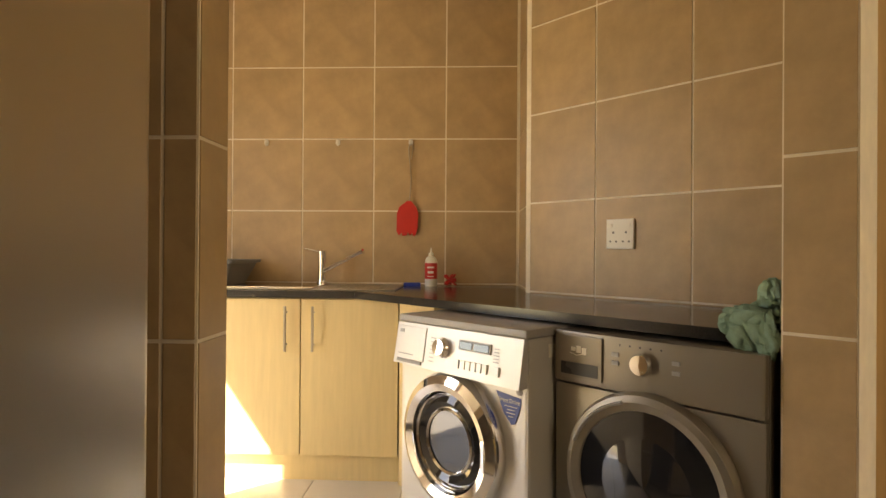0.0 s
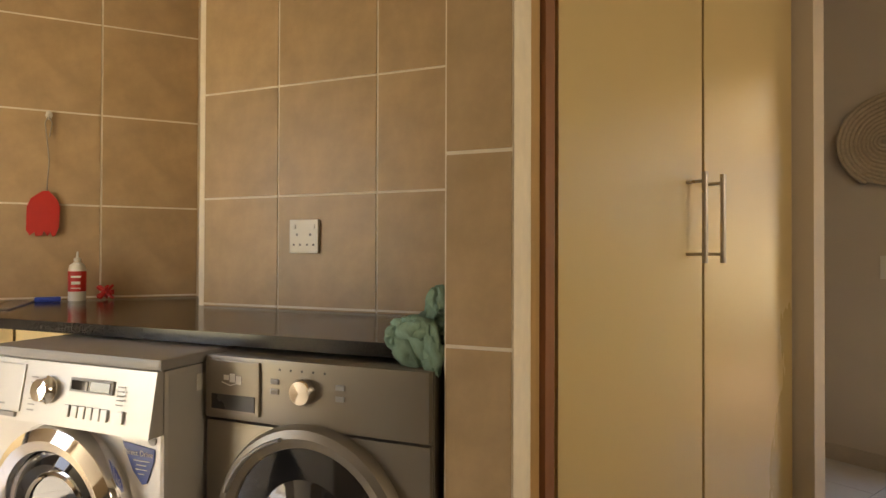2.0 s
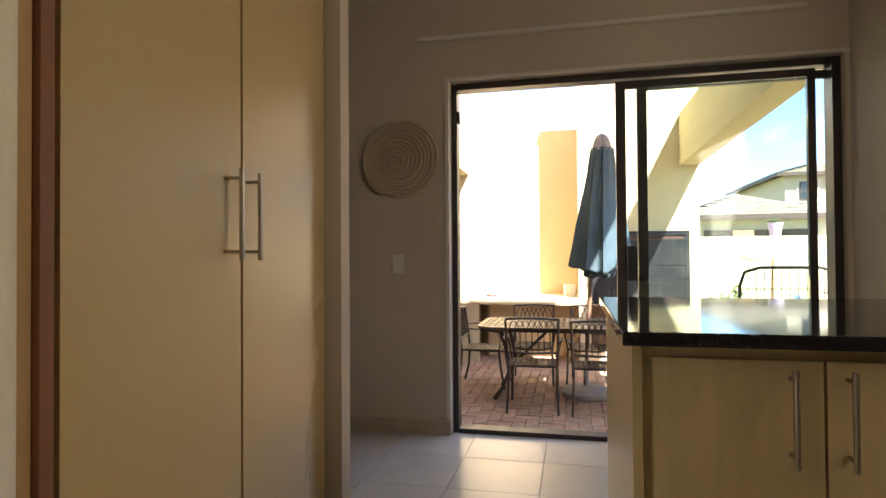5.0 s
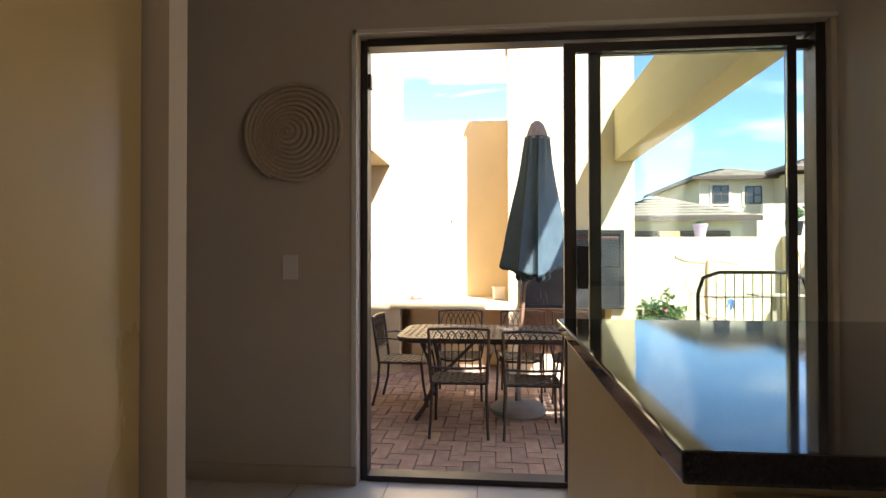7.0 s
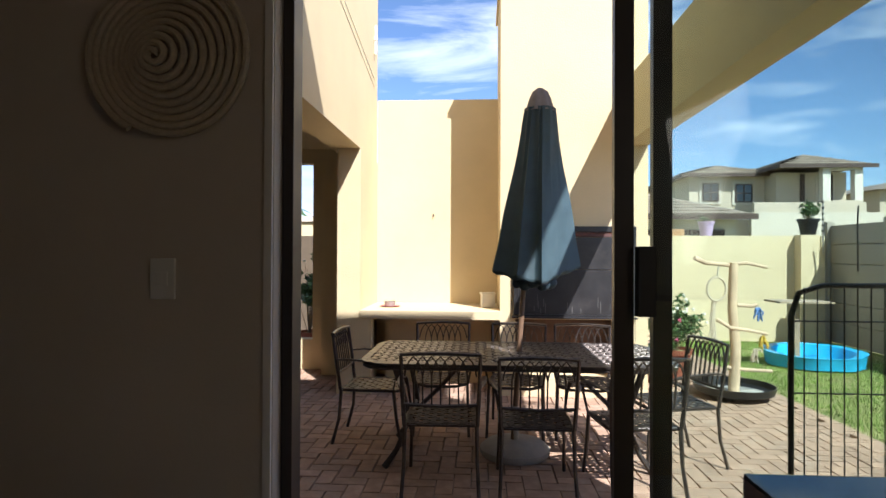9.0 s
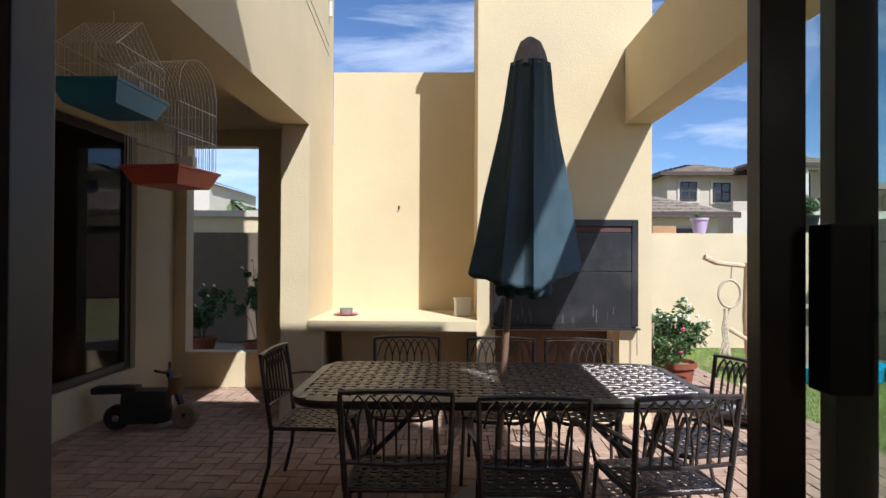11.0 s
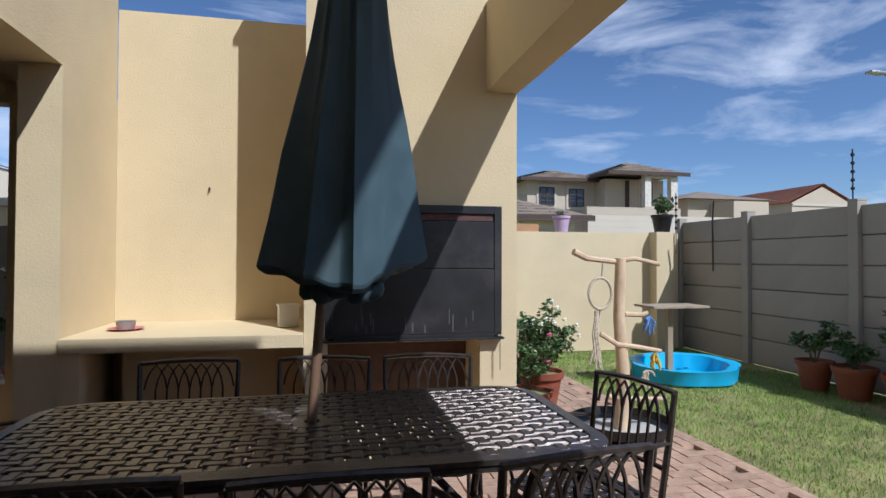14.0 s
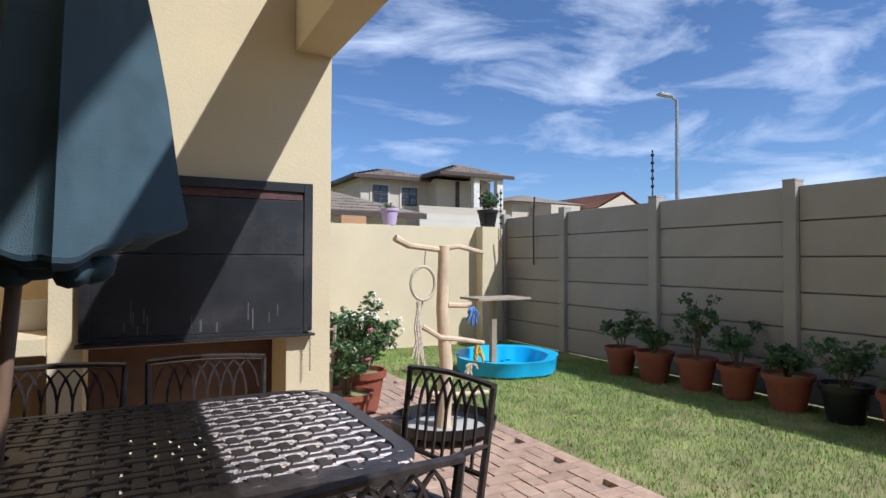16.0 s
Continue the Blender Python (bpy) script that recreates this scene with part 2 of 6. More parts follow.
def bx(bm, x0, x1, y0, y1, z0, z1, bevel=0.0, m=None):
    mm = Matrix.Translation(((x0 + x1) / 2, (y0 + y1) / 2, (z0 + z1) / 2)) @ Matrix.Diagonal((abs(x1 - x0), abs(y1 - y0), abs(z1 - z0), 1))
    r = bmesh.ops.create_cube(bm, size=1, matrix=(m @ mm) if m is not None else mm)
    if bevel:
        edges = list({e for v in r["verts"] for e in v.link_edges})
        bmesh.ops.bevel(bm, geom=edges, offset=bevel, segments=2, affect="EDGES", profile=0.7)
    return bm


def box(x0, x1, y0, y1, z0, z1, bevel=0.0):
    return bx(bmesh.new(), x0, x1, y0, y1, z0, z1, bevel)


def tube(bm, pts, r, n=8, flat=1.0, cap=True):
    """A swept tube through points; r is one radius or one a point."""
    pts = [Vector(p) for p in pts]
    rs = r if isinstance(r, (list, tuple)) else [r] * len(pts)
    rings = []
    up = Vector((0, 0, 1))
    first = (pts[1] - pts[0]).normalized()
    side = first.cross(up) if abs(first.z) < 0.9 else first.cross(Vector((0, 1, 0)))
    side.normalize()
    for i, p in enumerate(pts):
        d = (pts[min(i + 1, len(pts) - 1)] - pts[max(i - 1, 0)]).normalized()
        side = (side - d * side.dot(d)).normalized()
        other = d.cross(side)
        rings.append([bm.verts.new(p + side * (math.cos(a) * rs[i]) + other * (math.sin(a) * rs[i] * flat))
                      for a in [2 * math.pi * (k + 0.5) / n for k in range(n)]])
    for a, b in zip(rings, rings[1:]):
        for k in range(n):
            bm.faces.new((a[k], a[(k + 1) % n], b[(k + 1) % n], b[k]))
    if cap:
        bm.faces.new(list(reversed(rings[0])))
        bm.faces.new(rings[-1])
    return bm


def lathe(bm, prof, n=32, m=None, close=False):
    """Turns a profile of (r, z) about the z axis."""
    rings = []
    for r, z in prof:
        rings.append([bm.verts.new((m @ Vector((r * math.cos(a), r * math.sin(a), z))) if m is not None else (r * math.cos(a), r * math.sin(a), z))
                      for a in [2 * math.pi * k / n for k in range(n)]])
    pairs = list(zip(rings, rings[1:]))
    if close:
        pairs.append((rings[-1], rings[0]))
    for a, b in pairs:
        for k in range(n):
            bm.faces.new((a[k], a[(k + 1) % n], b[(k + 1) % n], b[k]))
    if not close:
        if prof[0][0] > 1e-5:
            bm.faces.new(list(reversed(rings[0])))
        if prof[-1][0] > 1e-5:
            bm.faces.new(rings[-1])
    return bm


def prism(bm, outline, z0, z1):
    lo = [bm.verts.new((x, y, z0)) for x, y in outline]
    hi = [bm.verts.new((x, y, z1)) for x, y in outline]
    n = len(outline)
    for k in range(n):
        bm.faces.new((lo[k], lo[(k + 1) % n], hi[(k + 1) % n], hi[k]))
    bm.faces.new(list(reversed(lo)))
    bm.faces.new(hi)
    bmesh.ops.recalc_face_normals(bm, faces=bm.faces)
    return bm


def round_rect(x0, x1, y0, y1, r, z, n=8):
    out = []
    for cx, cy, a0 in ((x1 - r, y1 - r, 0), (x0 + r, y1 - r, 90), (x0 + r, y0 + r, 180), (x1 - r, y0 + r, 270)):
        out += [(cx + r * math.cos(radians(a0 + 90 * k / n)), cy + r * math.sin(radians(a0 + 90 * k / n)), z) for k in range(n + 1)]
    return out + [out[0]]


def wall_with_holes(axis, at, thick, a0, a1, z0, z1, holes):
    """A wall in the plane axis = at, from a0 to a1, with openings (a, b, z low, z high)."""
    bm = bmesh.new()

    def put(p, q, lo, hi):
        if q - p > 1e-4 and hi - lo > 1e-4:
            if axis == "y":
                bx(bm, p, q, at, at + thick, lo, hi)
            else:
                bx(bm, at, at + thick, p, q, lo, hi)
    pos = a0
    for a, b, lo, hi in sorted(holes):
        put(pos, a, z0, z1)
        put(a, b, z0, lo)
        put(a, b, hi, z1)
        pos = b
    put(pos, a1, z0, z1)
    return bm


L = pose(-2.424, 1.036, 0, 0, 0, -12)     # laundry: x into the room, y along the sink wall
D = L @ pose(0.54, 0, 0, 0, 0, 45)        # diagonal wall: x along it, the room on the side of -y
CEIL = 2.72

# ---- ground and floors ----
bm = bmesh.new()
bx(bm, -400, 400, -200, 900, G - 1.0, G - 0.045)
tagged(structure("ground", bm, SOIL), "dry soil under paving and lawn")
bm = prism(bmesh.new(), [(-5, -2.7), (2.2, -2.7), (2.2, 4.177), (-5, 4.177)], G - 0.02, -0.006)
floor = structure("floor", bm, FLOOR_GROUT, label="grey grouted floor slab")
bm = bmesh.new()
bx(bm, -6, 3.39, 4.198, 13.0, G - 0.3, G - 0.03)
paving = structure("pavement", bm, SAND, label="sand bed of the patio paving")
bm = bmesh.new()
bx(bm, 3.44, 6.3, 2.0, 12.4, G - 0.3, G - 0.012)
structure("lawn_bed", bm, SOIL, label="lawn soil with thin dry patches")

# ---- kitchen shell ----
kw = structure("wall_north", wall_with_holes("y", 3.935, 0.165, -1.32, 2.2, -0.005, CEIL, [(-0.26, 1.905, -0.005, 2.17)]), PLASTER_IN, label="beige painted kitchen wall with a sliding door opening")
structure("wall_north_face", wall_with_holes("y", 4.101, 0.096, -3.2, 2.22, G, 3.05, [(-0.42, 1.92, G + 0.27, 2.17)]), PLASTER_OUT, label="cream plaster outside of the kitchen wall")
structure("wall_east", box(1.93, 2.2, -1.40, 3.935, -0.005, CEIL), PLASTER_IN)
structure("wall_east_face", box(2.2, 2.22, -1.55, 4.100, G, 3.05), PLASTER_OUT)
structure("wall_south", box(-0.93, 2.2, -1.55, -1.40, G, 3.05), PLASTER_IN)
ROOF = [(-5.0, 4.177), (-5.0, -1.0), (-3.0, -1.39), (-1.02, -1.81), (-0.93, -1.55), (2.2, -1.55), (2.2, 4.177)]
structure("ceiling", prism(bmesh.new(), ROOF, CEIL, CEIL + 0.12), WHITE_IN, label="white painted ceiling")
structure("roof_slab", prism(bmesh.new(), ROOF, CEIL + 0.12, 3.04), PLASTER_OUT)
structure("upper_eaves", box(-5.0, 2.52, -1.2, 4.42, 4.80, 5.12), PLASTER_OUT)
structure("upper_storey", box(-5.0, 1.92, -1.0, 4.195, 3.05, 4.795), PLASTER_OUT, label="cream plastered upper storey over the kitchen")
structure("wall_west", box(-5.0, -4.9, -1.0, 4.177, G, CEIL), PLASTER_IN)
structure("wall_nib", box(-3.2, -0.405, 2.575, 2.66, -0.005, CEIL), PLASTER_IN, label="thin painted wall end beside the tall cupboard")
structure("wall_passage_end", box(-3.3, -3.2, 2.575, 4.165, -0.005, CEIL), PLASTER_IN)
structure("wall_passage_north", box(-3.2, -1.32, 4.035, 4.100, -0.005, CEIL), PLASTER_IN)
structure("wall_behind_cupboard", box(-1.15, -1.07, 1.75, 2.57, -0.005, CEIL), PLASTER_IN)
# skirting and door reveal
bm = bmesh.new()
bx(bm, -1.31, -0.262, 3.923, 3.9345, 0, 0.085, 0.002)
structure("skirting", bm, SKIRT, label="beige tile skirting")
bm = bmesh.new()
bx(bm, -0.28, 1.93, 3.923, 3.934, 2.172, 2.19)
bx(bm, -0.285, -0.262, 3.923, 3.934, 0.09, 2.19)
structure("plaster_edge", bm, WHITE_IN)
rail = thing("curtain_rail", pose(0, 0, 0), "slim white curtain rail above the sliding door", "curtain rail")
part("rail_profile", box(-0.45, 1.72, 3.9, 3.934, 2.425, 2.447, 0.003), WHITE_IN, rail)

# ---- laundry shell ----
structure("laundry_wall_sink", box(-0.18, -0.008, -2.62, 0.2, -0.005, CEIL), GROUT, L, "grouted wall behind the sink")
structure("laundry_wall_return", box(-0.006, 0.54, 0.008, 0.2, -0.005, CEIL), GROUT, L)
structure("laundry_wall_diagonal", box(-0.02, 1.39, 0.008, 0.16, -0.005, CEIL), GROUT, D)
structure("laundry_pillar", box(1.240, 1.388, -0.615, 0.006, -0.005, CEIL), GROUT, D)
structure("laundry_wall_entry", box(1.955, 2.090, -2.50, -0.808, -0.005, CEIL), GROUT, L)
structure("laundry_wall_end", wall_with_holes("y", -2.50, 0.2, -0.18, 1.955, -0.005, CEIL, [(1.15, 1.75, -0.005, 2.05)]), PLASTER_IN, L)

# ---- tall cupboard ----
X = -0.47
cup = thing("tall_cupboard", pose(0, 0, 0), "floor-to-ceiling maple veneer cupboard with two closed doors", "cupboard")
part("body", prism(bmesh.new(), [(X - 0.022, 1.36), (X - 0.022, 2.57), (X - 0.58, 2.57), (X - 0.58, 2.0), (X - 0.15, 1.40)], 0.0, CEIL - 0.01), MAPLE_EDGE, cup)
part("side_panel", box(X - 0.12, X + 0.005, 1.325, 1.355, 0.0, CEIL - 0.01, 0.002), CABINET_SEAM, cup, "red-brown cupboard edge")
part("filler_panel", box(X - 0.05, X - 0.012, 1.16, 1.323, 0.0, CEIL - 0.01), MAPLE_EDGE, cup)
for k, (a, b) in enumerate(((1.372, 1.982), (1.994, 2.562))):
    d = part("door", box(X - 0.02, X, a, b, 0.12, 2.62, 0.002), CUPBOARD_VENEER, cup, "closed maple veneer door")
    yh = 1.902 if k == 0 else 1.998
    bm = bmesh.new()
    tube(bm, [(X + 0.055, yh, 1.08), (X + 0.055, yh, 1.335)], 0.008, 12)
    for zz in (1.105, 1.31):
        tube(bm, [(X, yh, zz), (X + 0.055, yh, zz)], 0.005, 8)
    part("handle", bm, NICKEL, d, "satin nickel bar handle", True)

# ---- peninsula ----
P = pose(0.578, 1.735, 0, 0, 0, 0)
pen = thing("peninsula_base", P, "maple veneer base cupboards under a peninsula worktop", "kitchen cupboard")
part("body", box(0.045, 1.345, 0.06, 1.02, 0.1, 0.893), MAPLE, pen)
part("plinth", box(0.07, 1.345, 0.10, 0.98, 0.0, 0.098), MAPLE_EDGE, pen)
part("end_panel", box(0.022, 0.043, 0.035, 1.04, 0.0, 0.893, 0.002), MAPLE, pen)
for a, b, hx in ((0.064, 0.392, 0.331), (0.398, 0.726, 0.435), (0.732, 1.33, 1.29)):
    d = part("door", box(a, b, 0.038, 0.058, 0.1, 0.868, 0.002), MAPLE, pen, "closed maple veneer door")
    bm = bmesh.new()
    tube(bm, [(hx, 0.005, 0.658), (hx, 0.005, 0.853)], 0.006, 10)
    for zz in (0.678, 0.833):
        tube(bm, [(hx, 0.038, zz), (hx, 0.005, zz)], 0.005, 8)
    part("handle", bm, NICKEL, d, "satin nickel bar handle", True)
wt = thing("worktop", P, "polished black granite peninsula worktop", "worktop")
part("slab", box(0.0, 1.345, 0.0, 1.09, 0.895, 0.925, 0.004), GRANITE, wt)

# ---- fridge ----
fr = thing("fridge", pose(-0.27, -0.19, 0, 0, 0, -10), "tall brushed stainless steel fridge", "fridge")
part("body", box(0.0, 0.88, -0.70, -0.065, 0.02, 1.83, 0.01), GREY_PLASTIC, fr)
part("door", box(0.0, 0.44, -0.06, 0.0, 0.05, 1.83, 0.012), STEEL, fr, "brushed steel door")
part("door", box(0.445, 0.88, -0.06, 0.0, 0.05, 1.83, 0.012), STEEL, fr, "brushed steel door")
for hx in (0.41, 0.475):
    bm = tube(bmesh.new(), [(hx, 0, 0.8), (hx, 0.05, 0.82), (hx, 0.05, 1.48), (hx, 0, 1.5)], 0.011, 8)
    part("handle", bm, STEEL, fr, "", True)

# ---- laundry cupboards, counter, sink ----
sc = thing("sink_cupboard", L, "maple veneer base cupboard under the laundry sink", "kitchen cupboard")
part("body", box(0.03, 0.505, -1.53, -0.60, 0.12, 0.868), MAPLE, sc)
part("plinth", box(0.03, 0.485, -1.53, -0.60, 0.0, 0.118), MAPLE, sc)
for a, b, hy in ((-1.528, -1.062, -1.125), (-1.056, -0.60, -0.995)):
    d = part("door", box(0.507, 0.527, a, b, 0.13, 0.862, 0.002), MAPLE, sc, "closed maple veneer door")
    bm = bmesh.new()
    tube(bm, [(0.557, hy, 0.62), (0.557, hy, 0.83)], 0.006, 8)
    for zz in (0.65, 0.80):
        tube(bm, [(0.527, hy, zz), (0.555, hy, zz)], 0.004, 8)
    part("handle", bm, NICKEL, d, "satin nickel bar handle", True)
# Dark box added so that the space under the worktop stays dark.
ga = thing("appliance", L, "dark box filling the space under the laundry worktop", "appliance")
part("cabinet", box(0.05, 0.49, -2.0, -1.545, 0.02, 0.86, 0.01), DARK_PLASTIC, ga)
cc = thing("corner_cupboard", L, "maple veneer corner filler behind the washing machine", "kitchen cupboard")
part("body", prism(bmesh.new(), [(0.03, -0.594), (0.52, -0.594), (0.72, -0.42), (0.52, -0.06), (0.03, -0.06)], 0.0, 0.868), MAPLE, cc)
ct = thing("laundry_worktop", L, "polished black granite laundry worktop turning a corner", "worktop")
out = [(0.0, -2.02), (0.56, -2.02), (0.56, -0.80), (1.818, 0.458), (1.408, 0.862), (0.54, -0.002), (0.0, -0.002)]
part("slab", prism(bmesh.new(), out, 0.87, 0.902), GRANITE_HONED, ct)
sk = thing("laundry_sink", L, "stainless steel drop-in sink with a drainer", "sink")
bm = bmesh.new()
bx(bm, 0.06, 0.50, -1.62, -0.62, 0.903, 0.909, 0.002)
part("rim", bm, STEEL, sk)
bm = bmesh.new()
for k in range(7):
    bx(bm, 0.12, 0.44, -0.92 + k * 0.035, -0.905 + k * 0.035, 0.909, 0.913, 0.0015)
part("drainer", bm, STEEL, sk)
bm = bmesh.new()
bx(bm, 0.10, 0.46, -1.56, -1.02, 0.909, 0.915, 0.002)
part("bowl_edge", bm, CHROME, sk)
tp = thing("mixer_tap", L @ pose(0.13, -1.06, 0.91) @ Matrix.Diagonal((1.15, 1.12, 1.08, 1)), "chrome lever mixer tap with a swivel spout", "tap")
bm = bmesh.new()
lathe(bm, [(0.026, 0), (0.026, 0.008), (0.019, 0.012), (0.019, 0.15), (0.021, 0.152), (0.021, 0.165), (0.0, 0.168)], 20)
part("body", bm, CHROME, tp, smooth=True)
part("spout", tube(bmesh.new(), [(0, 0, 0.06), (0.03, 0.05, 0.085), (0.09, 0.20, 0.16), (0.095, 0.215, 0.165)], [0.011, 0.011, 0.010, 0.014], 12), CHROME, tp, smooth=True)
part("lever", tube(bmesh.new(), [(0, 0, 0.158), (0.0, -0.04, 0.168), (0.0, -0.09, 0.178)], [0.009, 0.006, 0.007], 10, 0.6), CHROME, tp, smooth=True)

# things on the laundry worktop
bw = thing("washing_tray", L @ pose(0.25, -1.72, 0.916), "grey rectangular plastic dish tray with a flared rim at the sink", "tray")
TRAY_GREY = mat("tray_grey", (0.17, 0.175, 0.18), 0.5)
bm = bmesh.new()
loops = []
for hx, hy, z in ((0.15, 0.24, 0.0), (0.195, 0.285, 0.105), (0.212, 0.302, 0.108), (0.212, 0.302, 0.124), (0.198, 0.288, 0.124), (0.188, 0.278, 0.112), (0.145, 0.235, 0.008)):
    loops.append([bm.verts.new((x, y, z)) for x, y, _ in round_rect(-hx, hx, -hy, hy, 0.035, 0, 4)[:-1]])
for p, q in zip(loops, loops[1:]):
    for k in range(len(p)):
        bm.faces.new((p[k], p[(k + 1) % len(p)], q[(k + 1) % len(p)], q[k]))
bm.faces.new(list(reversed(loops[0])))
bm.faces.new(loops[-1])
part("tub", bm, TRAY_GREY, bw)
part("handle_slot", box(0.186, 0.1975, 0.08, 0.10, 0.03, 0.10), DARK_PLASTIC, bw)
bt = thing("squeeze_bottle", L @ pose(0.10, -0.475, 0.902), "white plastic squeeze bottle with a red label", "bottle")
part("bottle_body", lathe(bmesh.new(), [(0.031, 0), (0.033, 0.004), (0.033, 0.13), (0.028, 0.15), (0.013, 0.162), (0, 0.163)], 24), WHITE_PLASTIC, bt, smooth=True)
part("nozzle", lathe(bmesh.new(), [(0.013, 0.163), (0.014, 0.178), (0.006, 0.182), (0.003, 0.207), (0, 0.208)], 16), WHITE_PLASTIC, bt, smooth=True)
part("label", lathe(bmesh.new(), [(0.0336, 0.04), (0.0336, 0.125)], 24), RED_PLASTIC, bt, "red printed label")
bm = bmesh.new()
bx(bm, 0.0338, 0.0342, -0.018, 0.018, 0.098, 0.106)
bx(bm, 0.0338, 0.0342, -0.016, 0.016, 0.070, 0.082)
bx(bm, 0.0338, 0.0342, -0.018, 0.018, 0.052, 0.056)
part("label_print", bm, WHITE_PLASTIC, bt)
sc2 = thing("scrubbing_brush", L @ pose(0.10, -0.37, 0.902), "small red plastic scrubber on the worktop", "brush")
bm = bmesh.new()
for k in range(26):
    a = k * 2.4
    e = Vector((math.cos(a) * 0.032, math.sin(a) * 0.032, 0.035 + 0.028 * math.sin(k)))
    tube(bm, [(0, 0, 0.035), e], [0.008, 0.006], 5)
part("bristles", bm, RED_PLASTIC, sc2)
bs = thing("cleaning_block", L @ pose(0.12, -0.575, 0.902, 0, 0, 10), "small blue plastic block on the worktop", "soap")
part("block", box(-0.022, 0.022, -0.045, 0.045, 0, 0.020, 0.006), BLUE_PLASTIC, bs, smooth=True)
fs = thing("fly_swatter", L @ pose(0.012, -0.598, 0), "red plastic fly swatter hanging from a wall hook", "fly swatter")
bm = tube(bmesh.new(), [(0.004, 0, 1.69), (0.006, -0.012, 1.66), (0.004, -0.006, 1.60), (0.005, 0.004, 1.5), (0.004, -0.004, 1.37)], 0.0025, 6)
tube(bm, [(0.004, 0, 1.69), (0.006, 0.014, 1.66), (0.004, 0.004, 1.60)], 0.0025, 6)
part("wire_handle", bm, NICKEL, fs)
bm = bmesh.new()
n0 = [(-0.018, 1.368), (0.004, 1.368), (0.036, 1.33), (0.045, 1.30), (0.042, 1.215), (0.030, 1.178), (0.018, 1.172), (0.012, 1.192), (0.0, 1.176), (-0.012, 1.196), (-0.02, 1.178), (-0.042, 1.174), (-0.046, 1.192), (-0.062, 1.178), (-0.076, 1.20), (-0.074, 1.30), (-0.060, 1.335)]
vs = [[bm.verts.new((x, a, b)) for a, b in n0] for x in (0.002, 0.006)]
bm.faces.new(vs[0]), bm.faces.new(list(reversed(vs[1])))
for k in range(len(n0)):
    bm.faces.new((vs[0][k], vs[0][(k + 1) % len(n0)], vs[1][(k + 1) % len(n0)], vs[1][k]))
bmesh.ops.recalc_face_normals(bm, faces=bm.faces)
part("paddle", bm, RED_PLASTIC, fs)
hook = thing("wall_hook", L @ pose(0.007, -0.598, 1.695), "small white stick-on wall hook", "hook", "hooks on the tiled wall")
bm = lathe(bmesh.new(), [(0.013, 0), (0.013, 0.003), (0.006, 0.006), (0, 0.007)], 16, pose(0, 0, 0, 0, 90, 0) @ Matrix.Diagonal((1.5, 1, 1, 1)))
tube(bm, [(0.004, 0, -0.004), (0.014, 0, -0.01), (0.016, 0, 0.002)], 0.0035, 6)
part("hook_body", bm, WHITE_PLASTIC, hook, smooth=True)
for yy in (-1.007, -1.412):
    copy_thing(hook, L @ pose(0.007, yy, 1.695))
so = thing("wall_socket", D @ pose(0.470, 0.006, 1.165), "white double wall socket with two rocker switches", "socket")
part("plate", box(-0.06, 0.06, -0.014, -0.002, -0.06, 0.06, 0.004), WHITE_PLASTIC, so)
for hx in (-0.028, 0.028):
    for a, b, q, w in ((0.0, 0.006, 0, 0.004), (-0.013, -0.03, 0, 0.0035), (0.013, -0.03, 0, 0.0035)):
        part("pin_hole", box(hx + a - w, hx + a + w, -0.0148, -0.0139, b - w, b + w), DARK_PLASTIC, so)
    part("switch", box(hx - 0.02 if hx < 0 else hx + 0.004, hx - 0.004 if hx < 0 else hx + 0.02, -0.018, -0.014, 0.026, 0.042, 0.002), WHITE_PLASTIC, so)
cl = thing("cleaning_cloth", D @ pose(1.165, -0.537, 0.902) @ Matrix.Diagonal((0.78, 0.9, 0.85, 1)), "crumpled mint green cloth hanging over the worktop edge", "cloth")
bm = bmesh.new()
for cx, cy, cz_, sx, sy, sz, tx, tz in ((0.03, 0.05, 0.045, 0.075, 0.10, 0.045, 8, 10), (-0.02, -0.02, 0.035, 0.085, 0.055, 0.035, -12, -20), (0.045, 0.02, 0.095, 0.050, 0.060, 0.055, 20, 35), (0.0, -0.068, 0.0, 0.062, 0.026, 0.060, 12, 10), (0.05, -0.066, -0.012, 0.036, 0.024, 0.070, 6, -12), (0.075, 0.04, 0.14, 0.020, 0.030, 0.045, 10, 10), (-0.055, -0.055, 0.02, 0.040, 0.030, 0.034, 25, 30)):
    got = bmesh.ops.create_icosphere(bm, subdivisions=4, radius=1.0)
    mm = pose(cx, cy, cz_, tx, 0, tz)
    for v in got["verts"]:
        p = v.co.copy()
        q = noise.noise_vector(p * 1.5 + Vector((cx * 90, 3, cy * 50)))
        ridge = abs(math.sin(3.4 * p.x + 2.6 * p.z + 4.0 * q.x)) ** 0.6
        p *= 0.70 + 0.42 * ridge + 0.12 * q.z
        v.co = mm @ Vector((p.x * sx, p.y * sy, p.z * sz))
for v in bm.verts:
    if v.co.y > -0.040:
        v.co.z = max(v.co.z, 0.003)
part("cloth_sheet", bm, TEAL_CLOTH, cl, smooth=True)


# ---- washing machine and dryer ----
def disc_m(x, y, z):
    """A turned part whose axis looks out of the front, towards -y."""
    return pose(x, y, z, 90, 0, 0)


